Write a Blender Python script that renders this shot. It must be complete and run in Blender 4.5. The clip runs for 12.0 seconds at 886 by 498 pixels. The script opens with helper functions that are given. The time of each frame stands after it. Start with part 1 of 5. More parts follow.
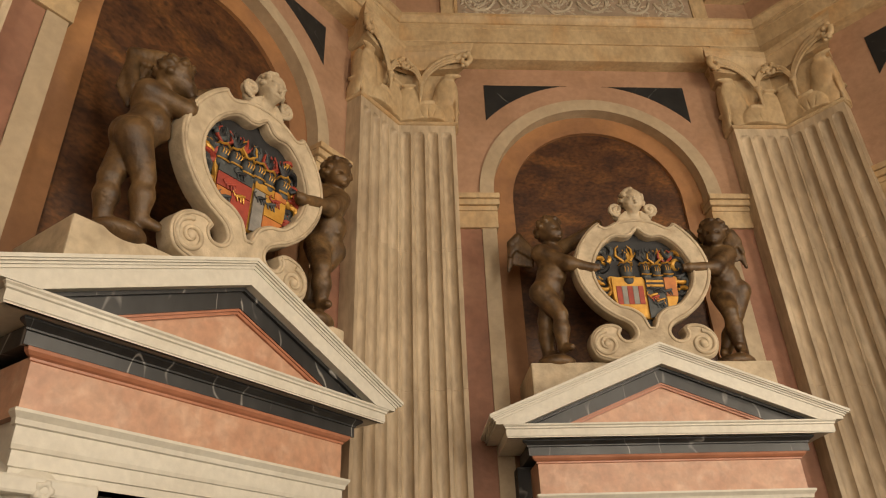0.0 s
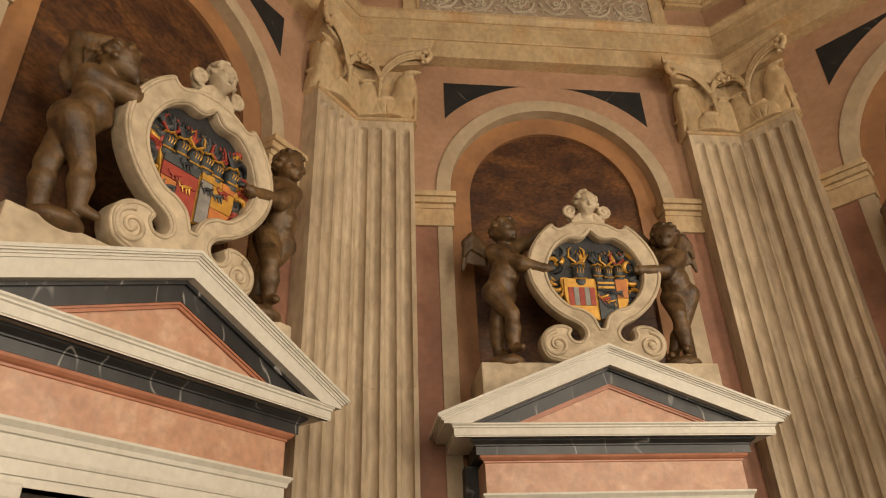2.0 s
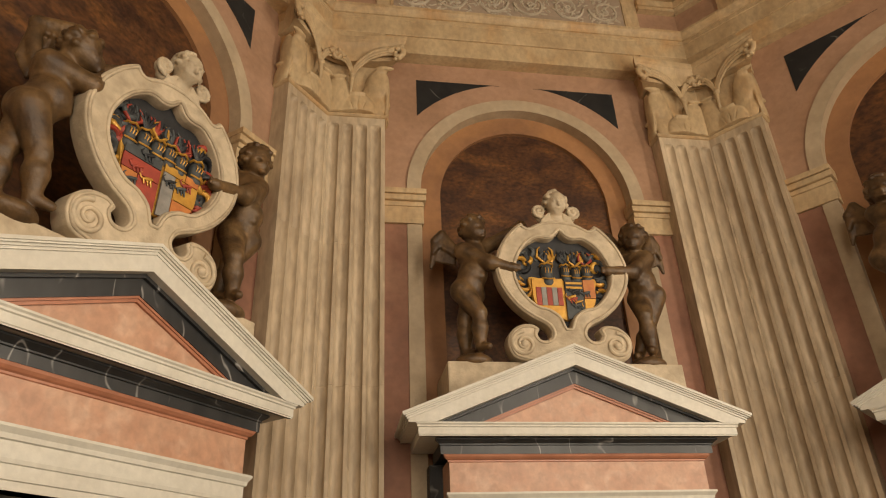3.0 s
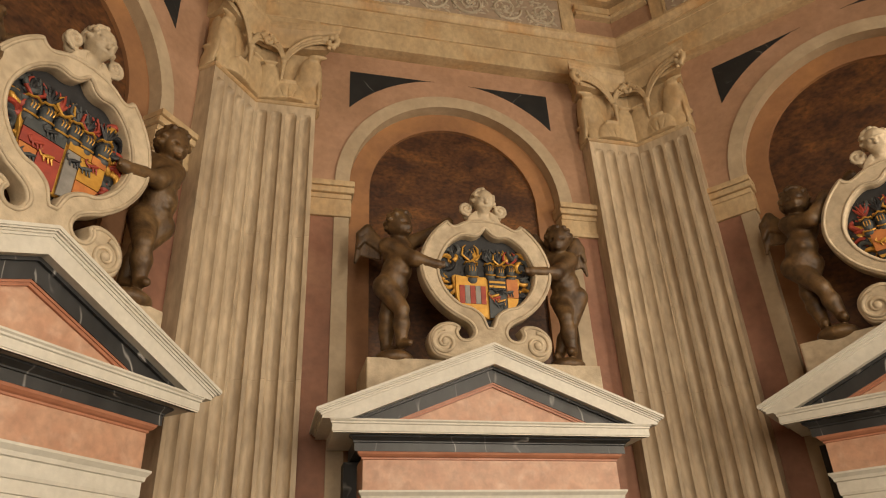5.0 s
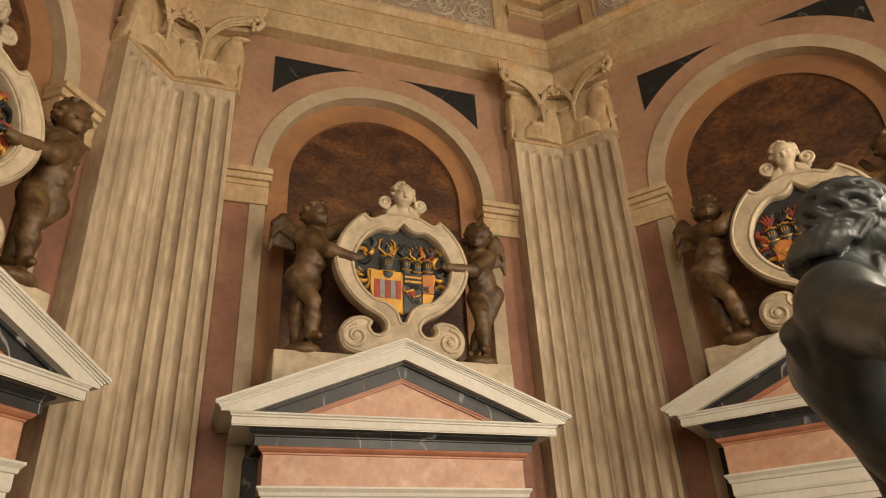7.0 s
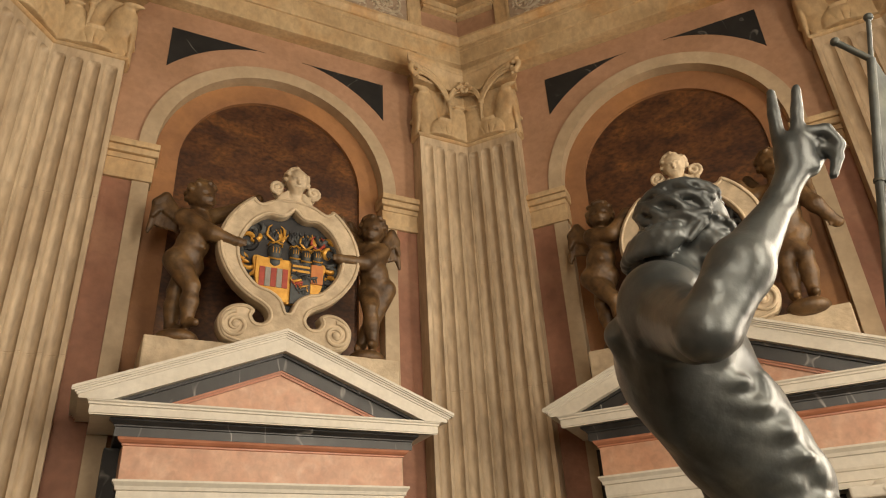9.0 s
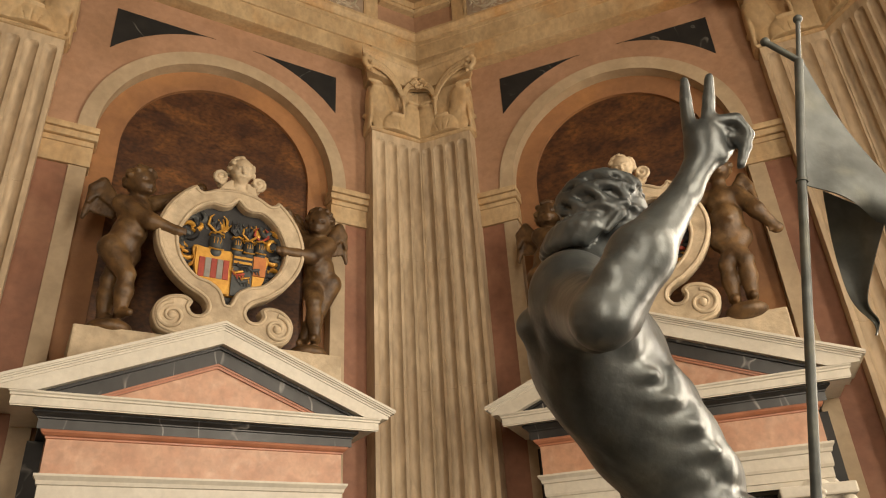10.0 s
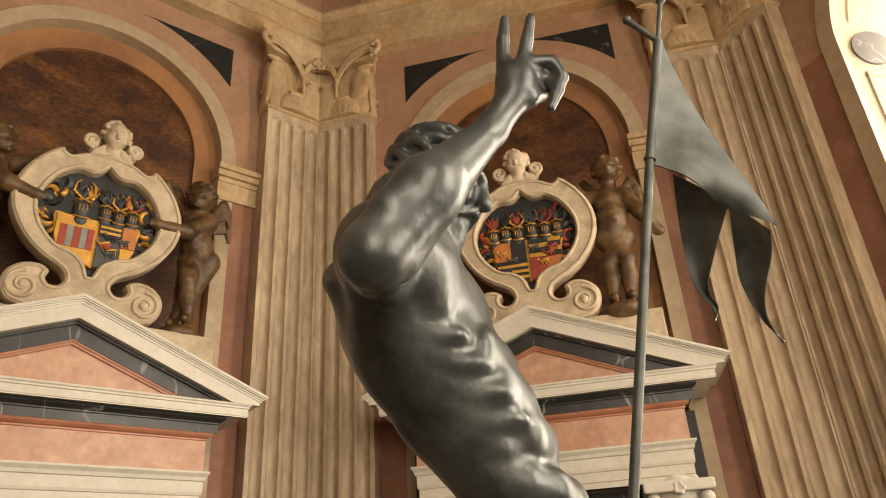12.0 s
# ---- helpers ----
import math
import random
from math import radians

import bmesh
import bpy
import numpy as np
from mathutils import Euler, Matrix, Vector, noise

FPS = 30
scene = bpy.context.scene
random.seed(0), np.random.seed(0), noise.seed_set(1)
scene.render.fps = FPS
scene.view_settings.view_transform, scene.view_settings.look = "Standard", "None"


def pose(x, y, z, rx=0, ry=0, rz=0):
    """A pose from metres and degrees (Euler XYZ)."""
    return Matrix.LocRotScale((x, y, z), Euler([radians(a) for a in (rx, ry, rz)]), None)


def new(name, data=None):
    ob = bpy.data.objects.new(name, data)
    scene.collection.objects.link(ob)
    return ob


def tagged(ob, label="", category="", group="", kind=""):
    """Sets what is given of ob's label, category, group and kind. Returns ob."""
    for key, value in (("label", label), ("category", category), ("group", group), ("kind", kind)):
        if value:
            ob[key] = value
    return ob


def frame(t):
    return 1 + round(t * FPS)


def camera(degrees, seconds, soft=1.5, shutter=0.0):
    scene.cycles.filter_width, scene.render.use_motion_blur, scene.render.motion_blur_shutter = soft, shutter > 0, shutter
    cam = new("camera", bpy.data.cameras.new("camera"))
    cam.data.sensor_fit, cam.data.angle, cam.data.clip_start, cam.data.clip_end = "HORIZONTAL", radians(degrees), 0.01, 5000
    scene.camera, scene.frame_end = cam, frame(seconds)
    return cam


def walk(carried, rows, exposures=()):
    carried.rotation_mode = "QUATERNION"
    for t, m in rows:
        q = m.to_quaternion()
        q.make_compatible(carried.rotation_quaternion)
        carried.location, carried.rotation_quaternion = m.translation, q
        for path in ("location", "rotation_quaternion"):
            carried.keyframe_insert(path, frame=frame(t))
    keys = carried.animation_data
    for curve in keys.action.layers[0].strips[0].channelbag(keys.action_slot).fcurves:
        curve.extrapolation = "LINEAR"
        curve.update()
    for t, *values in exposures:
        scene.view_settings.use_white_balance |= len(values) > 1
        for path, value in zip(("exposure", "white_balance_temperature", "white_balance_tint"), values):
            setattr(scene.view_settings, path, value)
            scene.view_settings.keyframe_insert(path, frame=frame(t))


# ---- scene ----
cam = camera(64.058, 12.0, soft=1.12)
# seconds, place, yaw, pitch, roll
ROWS = [
    (0.0, -1.7913, -1.2609, 3.3221, -4.102, 29.279, -2.040),
    (0.5, -1.7723, -1.2581, 3.3241, -4.789, 29.207, -2.096),
    (1.0, -1.7519, -1.2548, 3.3261, -5.616, 29.134, -2.185),
    (1.5, -1.7319, -1.2492, 3.3281, -6.430, 29.075, -2.232),
    (2.0, -1.7099, -1.2412, 3.3310, -7.400, 29.008, -2.280),
    (2.5, -1.6853, -1.2324, 3.3348, -8.446, 28.899, -2.362),
    (3.0, -1.6578, -1.2245, 3.3373, -9.688, 28.809, -2.438),
    (5.0, -1.5138, -1.1961, 3.3453, -14.922, 28.405, -2.827),
    (5.5, -1.4771, -1.1861, 3.3443, -16.098, 28.345, -2.863),
    (6.0, -1.4364, -1.1783, 3.3448, -17.428, 28.237, -2.946),
    (6.5, -1.3902, -1.1713, 3.3461, -18.820, 28.129, -3.048),
    (7.0, -1.3388, -1.1659, 3.3460, -20.568, 28.009, -3.117),
    (9.0, -1.1137, -1.1492, 3.3571, -27.856, 27.418, -3.364),
    (9.5, -1.0579, -1.1457, 3.3538, -29.594, 27.338, -3.414),
    (10.0, -1.0017, -1.1451, 3.3476, -31.487, 27.219, -3.484),
    (10.5, -0.9469, -1.1428, 3.3427, -33.275, 27.130, -3.517),
    (11.0, -0.8865, -1.1411, 3.3323, -35.225, 27.029, -3.597),
    (11.5, -0.8292, -1.1356, 3.3189, -37.153, 26.945, -3.619),
    (12.0, -0.7619, -1.1315, 3.3039, -39.222, 26.781, -3.707),
]
walk(cam, [(t, pose(x, y, z, 90 + pitch, 0, yaw) @ pose(0, 0, 0, 0, 0, roll)) for t, x, y, z, yaw, pitch, roll in ROWS],
     exposures=((0.0, -0.06), (7.0, -0.02), (12.0, 0.12)))
# world and light
PI = math.pi
STEP = 2 * PI / 7            # seven equal sides
R = 3.875                    # from the middle to the wall plane
TOP = 7.388                   # neck of the pilasters
ARC_Z, ARC_R = 6.75, 0.965   # springing and radius of the niche arches

world = bpy.data.worlds.new("sky")
scene.world = world
world.use_nodes = True
sky = world.node_tree.nodes.new("ShaderNodeTexSky")
sky.sky_type, sky.sun_disc = "NISHITA", False
sky.sun_elevation, sky.sun_rotation = radians(40), radians(150)
world.node_tree.links.new(sky.outputs[0], world.node_tree.nodes["Background"].inputs[0])
world.node_tree.nodes["Background"].inputs[1].default_value = 0.1


def bay(k, u=0.0, d=0.0, z=0.0):
    """Pose of a point of wall k (0 is the middle one seen first, 1 to its right): u along it, d out of it, z up."""
    return Matrix.Rotation(-k * STEP, 4, "Z") @ Matrix.Translation((u, R - d, z))


def window_lamp(k, power, colour):
    data = bpy.data.lights.new("window_light", "AREA")
    data.shape, data.size, data.size_y, data.energy, data.color = "RECTANGLE", 1.3, 4.2, power, colour
    lamp = new("window_light", data)
    lamp.matrix_world = bay(k, 0, -0.62, 5.2) @ Matrix.Rotation(radians(-90), 4, "X")
    return lamp


window_lamp(2, 265, (1.0, 0.865, 0.69))
window_lamp(3, 235, (1.0, 0.865, 0.69))
window_lamp(4, 140, (1.0, 0.865, 0.69))


# materials
def mat(name, colour, rough=0.6, metal=0.0, second=None, scale=4.0, stain=None, stain_scale=0.9, bump=0.15, bump_scale=30.0,
        stretch=(1, 1, 1), vein=None, vein_scale=2.0, vein_width=0.03, stain_amount=0.5, rough_var=0.1, detail=6.0, grain=0.14, grain_scale=16.0, coat=0.0):
    """A surface with grain, stains at a second scale, veins where given, and fine relief."""
    m = bpy.data.materials.new(name)
    m.use_nodes = True
    nt = m.node_tree
    nodes, link = nt.nodes, nt.links.new
    bsdf = nodes["Principled BSDF"]
    coord = nodes.new("ShaderNodeTexCoord")
    mapping = nodes.new("ShaderNodeMapping")
    mapping.inputs["Scale"].default_value = stretch
    link(coord.outputs["Object"], mapping.inputs[0])
    info = nodes.new("ShaderNodeObjectInfo")
    shift = nodes.new("ShaderNodeVectorMath")
    shift.operation = "MULTIPLY_ADD"
    link(info.outputs["Random"], shift.inputs[0])
    shift.inputs[1].default_value = (37, 19, 23)
    link(mapping.outputs[0], shift.inputs[2])

    def noise_of(sc, det=detail, dist=0.0):
        n = nodes.new("ShaderNodeTexNoise")
        n.inputs["Scale"].default_value, n.inputs["Detail"].default_value, n.inputs["Distortion"].default_value = sc, det, dist
        link(shift.outputs[0], n.inputs["Vector"])
        return n.outputs["Fac"]

    def ramp(fac, lo, hi):
        r = nodes.new("ShaderNodeMapRange")
        r.inputs["From Min"].default_value, r.inputs["From Max"].default_value = lo, hi
        link(fac, r.inputs["Value"])
        return r.outputs[0]

    def mix(fac, a, b, factor=1.0):
        x = nodes.new("ShaderNodeMix")
        x.data_type = "RGBA"
        if factor != 1.0:
            s = nodes.new("ShaderNodeMath")
            s.operation = "MULTIPLY"
            link(fac, s.inputs[0])
            s.inputs[1].default_value = factor
            fac = s.outputs[0]
        link(fac, x.inputs["Factor"])
        for value, socket in ((a, x.inputs["A"]), (b, x.inputs["B"])):
            if isinstance(value, tuple):
                socket.default_value = (*value, 1)
            else:
                link(value, socket)
        return x.outputs["Result"]

    second = second or tuple(c * 0.8 for c in colour)
    out = mix(ramp(noise_of(scale), 0.35, 0.65), colour, second)
    if stain:
        out = mix(ramp(noise_of(stain_scale, 8, 0.6), 0.5, 0.72), out, stain, stain_amount)
    if vein:
        v = nodes.new("ShaderNodeMath")
        v.operation = "ABSOLUTE"
        s = nodes.new("ShaderNodeMath")
        s.operation = "SUBTRACT"
        link(noise_of(vein_scale, 1.5, 0.25), s.inputs[0])
        s.inputs[1].default_value = 0.5
        link(s.outputs[0], v.inputs[0])
        thin = ramp(v.outputs[0], vein_width, 0.0)
        keep = nodes.new("ShaderNodeMath")
        keep.operation = "MULTIPLY"
        link(thin, keep.inputs[0])
        link(ramp(noise_of(vein_scale * 0.9 + 3, 2), 0.45, 0.62), keep.inputs[1])
        out = mix(keep.outputs[0], out, vein, 0.75)
    fine = nodes.new("ShaderNodeMapRange")
    fine.inputs["From Min"].default_value, fine.inputs["From Max"].default_value = 0.3, 0.7
    fine.inputs["To Min"].default_value, fine.inputs["To Max"].default_value = 1.0 - grain, 1.0 + grain * 0.4
    link(noise_of(grain_scale, 8, 0.3), fine.inputs["Value"])
    times = nodes.new("ShaderNodeVectorMath")
    times.operation = "SCALE"
    link(out, times.inputs[0])
    link(fine.outputs[0], times.inputs["Scale"])
    out = times.outputs[0]
    link(out, bsdf.inputs["Base Color"])
    bsdf.inputs["Metallic"].default_value = metal
    bsdf.inputs["Coat Weight"].default_value, bsdf.inputs["Coat Roughness"].default_value = coat, 0.34
    rr = nodes.new("ShaderNodeMapRange")
    rr.inputs["To Min"].default_value, rr.inputs["To Max"].default_value = max(rough - rough_var, 0.05), min(rough + rough_var, 1)
    link(noise_of(scale * 2.3), rr.inputs["Value"])
    link(rr.outputs[0], bsdf.inputs["Roughness"])
    if bump:
        b = nodes.new("ShaderNodeBump")
        b.inputs["Strength"].default_value, b.inputs["Distance"].default_value = bump, 0.01
        link(noise_of(bump_scale, 8), b.inputs["Height"])
        link(b.outputs[0], bsdf.inputs["Normal"])
    return m


CREAM = mat("cream_stone", (0.55, 0.405, 0.23), 0.6, second=(0.43, 0.30, 0.16), scale=3, stain=(0.48, 0.245, 0.075), stain_amount=0.7, stain_scale=1.7, stretch=(1, 1, 0.6), bump=0.35, grain=0.22, grain_scale=24)
SHAFT = mat("shaft_stone", (0.55, 0.435, 0.295), 0.6, second=(0.43, 0.325, 0.21), scale=4, stain=(0.28, 0.20, 0.12), stain_amount=0.42, stain_scale=2.0, stretch=(1, 1, 0.3), bump=0.35, grain=0.24, grain_scale=22)
PINK = mat("pink_plaster", (0.41, 0.24, 0.147), 0.75, second=(0.345, 0.20, 0.118), scale=2.2, stain=(0.27, 0.145, 0.075), stain_amount=0.55, stain_scale=1.4, bump=0.25, grain=0.14)
REDWALL = mat("red_plaster", (0.28, 0.13, 0.078), 0.7, second=(0.22, 0.10, 0.06), scale=2.6, stain=(0.36, 0.20, 0.12), stain_amount=0.45, stain_scale=1.8, bump=0.25)
OCHRE = mat("ochre_plaster", (0.33, 0.16, 0.068), 0.7, second=(0.25, 0.12, 0.053), scale=2, stain=(0.44, 0.21, 0.07), stain_amount=0.6, stain_scale=1.6, bump=0.25)
UMBER = mat("umber_painting", (0.052, 0.0185, 0.007), 0.5, second=(0.115, 0.044, 0.013), scale=5, stain=(0.27, 0.11, 0.026), stain_amount=0.6, stain_scale=2.6, bump=0.4, bump_scale=20, stretch=(0.8, 1, 1.2), grain=0.6, grain_scale=30)
BAND = mat("grey_cream_plaster", (0.47, 0.365, 0.24), 0.65, second=(0.40, 0.305, 0.195), scale=4, stain=(0.34, 0.25, 0.15), stain_amount=0.4, bump=0.2)
WHITE = mat("white_marble", (0.63, 0.595, 0.51), 0.45, second=(0.58, 0.54, 0.455), scale=3, stain=(0.50, 0.44, 0.34), stain_amount=0.25, stain_scale=2.5, bump=0.12, grain=0.09, grain_scale=26)
BLACK = mat("black_marble", (0.019, 0.019, 0.019), 0.36, second=(0.034, 0.034, 0.034), scale=4, vein=(0.45, 0.43, 0.40), vein_scale=3.0, vein_width=0.011, bump=0.03, stretch=(1.3, 1, 0.5))
SPANDREL = mat("black_slate", (0.008, 0.008, 0.008), 0.6, second=(0.016, 0.015, 0.014), scale=6, vein=(0.2, 0.19, 0.17), vein_scale=3.5, vein_width=0.010, bump=0.08)
RED = mat("red_marble", (0.53, 0.31, 0.20), 0.4, second=(0.47, 0.25, 0.155), scale=6, stain=(0.60, 0.40, 0.285), stain_amount=0.65, stain_scale=8, bump=0.06, grain=0.2, grain_scale=24)
RIM = mat("red_marble_moulding", (0.43, 0.185, 0.105), 0.35, second=(0.36, 0.145, 0.08), scale=6, bump=0.05)
STONE = mat("pale_stone", (0.57, 0.46, 0.315), 0.65, second=(0.47, 0.375, 0.25), scale=6, stain=(0.27, 0.20, 0.12), stain_amount=0.6, stain_scale=3.5, bump=0.35, bump_scale=45, grain=0.2)
BRONZE = mat("grey_bronze", (0.108, 0.119, 0.118), 0.40, 0.5, second=(0.055, 0.062, 0.062), scale=7, stain=(0.18, 0.195, 0.185), stain_amount=0.5, stain_scale=5, bump=0.3, bump_scale=26, rough_var=0.14, grain=0.3, coat=0.15)
SHEET = mat("weathered_metal_sheet", (0.098, 0.108, 0.104), 0.5, 0.4, second=(0.064, 0.07, 0.065), scale=5, stain=(0.15, 0.152, 0.115), stain_amount=0.75, stain_scale=5, bump=0.25, bump_scale=18, grain=0.35)
BROWN = mat("brown_bronze", (0.155, 0.085, 0.031), 0.5, 0.0, second=(0.065, 0.033, 0.012), scale=7, stain=(0.21, 0.13, 0.055), stain_amount=0.4, stain_scale=6, bump=0.55, bump_scale=32, grain=0.5)
GREYSTONE = mat("grey_floor_stone", (0.075, 0.068, 0.06), 0.5, scale=3, stain=(0.08, 0.07, 0.06), bump=0.2)
VAULT = mat("vault_plaster", (0.21, 0.155, 0.10), 0.8, second=(0.17, 0.125, 0.08), scale=2, bump=0.2)
GREYDISC = mat("grey_marble", (0.16, 0.155, 0.15), 0.35, second=(0.12, 0.115, 0.11), scale=4, vein=(0.5, 0.48, 0.45), vein_scale=6, vein_width=0.015, bump=0.03)


# building blocks
def link_mesh(name, bm, material, smooth=None):
    bmesh.ops.recalc_face_normals(bm, faces=bm.faces)
    me = bpy.data.meshes.new(name)
    bm.to_mesh(me)
    bm.free()
    me.materials.append(material)
    if smooth:
        me.shade_smooth()
        me.set_sharp_from_angle(angle=radians(smooth))
    return me


def part(name, data, material, parent=None, label="", smooth=None, at=None):
    """One mesh object, from a bmesh or a mesh, under a thing or a part."""
    me = link_mesh(name, data, material, smooth) if isinstance(data, bmesh.types.BMesh) else data
    ob = new(name, me)
    ob.parent = parent
    if at is not None:
        ob.matrix_basis = at
    return tagged(ob, label)


def thing(name, at, label, category, group="", kind=""):
    ob = new(name)
    ob.empty_display_size = 0.1
    ob.matrix_basis = at
    return tagged(ob, label, category, group, kind)


def box(bm, x0, x1, y0, y1, z0, z1, bevel=0.0):
    made = bmesh.ops.create_cube(bm, size=1, matrix=Matrix.Translation(((x0 + x1) / 2, (y0 + y1) / 2, (z0 + z1) / 2)) @ Matrix.Diagonal((x1 - x0, y1 - y0, z1 - z0, 1)))
    if bevel:
        edges = {e for v in made["verts"] for e in v.link_edges}
        bmesh.ops.bevel(bm, geom=list(edges), offset=bevel, segments=2, affect="EDGES", profile=0.6)
    return bm


def one_box(*a, **k):
    return box(bmesh.new(), *a, **k)


def prism(bm, poly, to3, a, b):
    """Closed prism over the polygon poly (pairs), from depth a to b; to3 turns (p, q, depth) into a place."""
    lo = [bm.verts.new(to3(p, q, a)) for p, q in poly]
    hi = [bm.verts.new(to3(p, q, b)) for p, q in poly]
    n = len(poly)
    for i in range(n):
        bm.faces.new((lo[i], lo[(i + 1) % n], hi[(i + 1) % n], hi[i]))
    bm.faces.new(lo[::-1])
    bm.faces.new(hi)
    return bm


def along_x(profile, x0, x1):
    """A moulding: profile of (d, z) pairs drawn along the wall from x0 to x1."""
    return prism(bmesh.new(), profile, lambda d, z, x: (x, -d, z), x0, x1)


def returned(profile, half, back=0.0):
    """A moulding round three sides of a block: profile of (d, z), with d out of the wall; half is the half width at d = 0."""
    bm = bmesh.new()
    rows = []
    for d, z in profile:
        rows.append([bm.verts.new(v) for v in ((-half - d, -back, z), (-half - d, -back - d, z), (half + d, -back - d, z), (half + d, -back, z))])
    for a, b in zip(rows, rows[1:]):
        for i in range(3):
            bm.faces.new((a[i], a[i + 1], b[i + 1], b[i]))
    bm.faces.new(rows[0])
    bm.faces.new(rows[-1][::-1])
    return bm


def arch_points(r, n=40):
    return [(r * math.cos(PI - PI * i / n), ARC_Z + r * math.sin(PI - PI * i / n)) for i in range(n + 1)]


def arch_plate(u0, u1, z0, z1, r, y0, y1, n=40):
    """A wall with an arched opening: the opening's sides stand at -r and r, from z0 up."""
    bm = bmesh.new()
    inner = [(-r, z0)] + arch_points(r, n) + [(r, z0)]
    outer = [(u0, z0), (u0, ARC_Z)] + [(max(min(x * 3.0, u1), u0) if 0 < i < n else (u0 if i == 0 else u1), z1) for i, (x, z) in enumerate(arch_points(r, n))][1:-1] + [(u1, ARC_Z), (u1, z0)]
    grid = []
    for y in (y0, y1):
        grid.append(([bm.verts.new((x, y, z)) for x, z in inner], [bm.verts.new((x, y, z)) for x, z in outer]))
    for (i0, o0) in grid:
        for a in range(len(i0) - 1):
            bm.faces.new((i0[a], i0[a + 1], o0[a + 1], o0[a]))
    (i0, o0), (i1, o1) = grid
    for a in range(len(i0) - 1):
        bm.faces.new((i0[a], i0[a + 1], i1[a + 1], i1[a]))
        bm.faces.new((o0[a], o0[a + 1], o1[a + 1], o1[a]))
    bmesh.ops.remove_doubles(bm, verts=bm.verts, dist=1e-5)
    return bm


def arch_ring(r0, r1, y0, y1, n=48, start=0.0, end=1.0):
    bm = bmesh.new()
    rows = []
    for i in range(n + 1):
        a = PI - PI * (start + (end - start) * i / n)
        rows.append([bm.verts.new((r * math.cos(a), y, ARC_Z + r * math.sin(a))) for r, y in ((r0, y0), (r1, y0), (r1, y1), (r0, y1))])
    for a, b in zip(rows, rows[1:]):
        for j in range(4):
            bm.faces.new((a[j], a[(j + 1) % 4], b[(j + 1) % 4], b[j]))
    bm.faces.new(rows[0])
    bm.faces.new(rows[-1][::-1])
    return bm


# the seven-sided room
HALF = R * math.tan(STEP / 2)


def heptagon(r):
    return [(r / math.cos(STEP / 2) * math.sin((k + 0.5) * STEP), r / math.cos(STEP / 2) * math.cos((k + 0.5) * STEP)) for k in range(7)]


floor = part("floor", prism(bmesh.new(), heptagon(R + 0.9), lambda x, y, z: (x, y, z), -0.2, 0.0), GREYSTONE)
tagged(floor, "grey stone floor of the seven-sided chapel", "floor", kind="structure")

# vault: one mesh over the cornice
bm = bmesh.new()
rings = [[bm.verts.new((x, y, z)) for x, y in heptagon(r)] for r, z in ((R + 0.35, 9.75), (R - 0.2, 11.2), (R - 1.3, 12.6), (R - 2.9, 13.4))]
for a, b in zip(rings, rings[1:]):
    for i in range(7):
        bm.faces.new((a[i], a[(i + 1) % 7], b[(i + 1) % 7], b[i]))
bm.faces.new(rings[-1])
ceiling = tagged(part("ceiling", bm, VAULT), "plain cream plaster vault over the chapel", "ceiling", kind="structure")

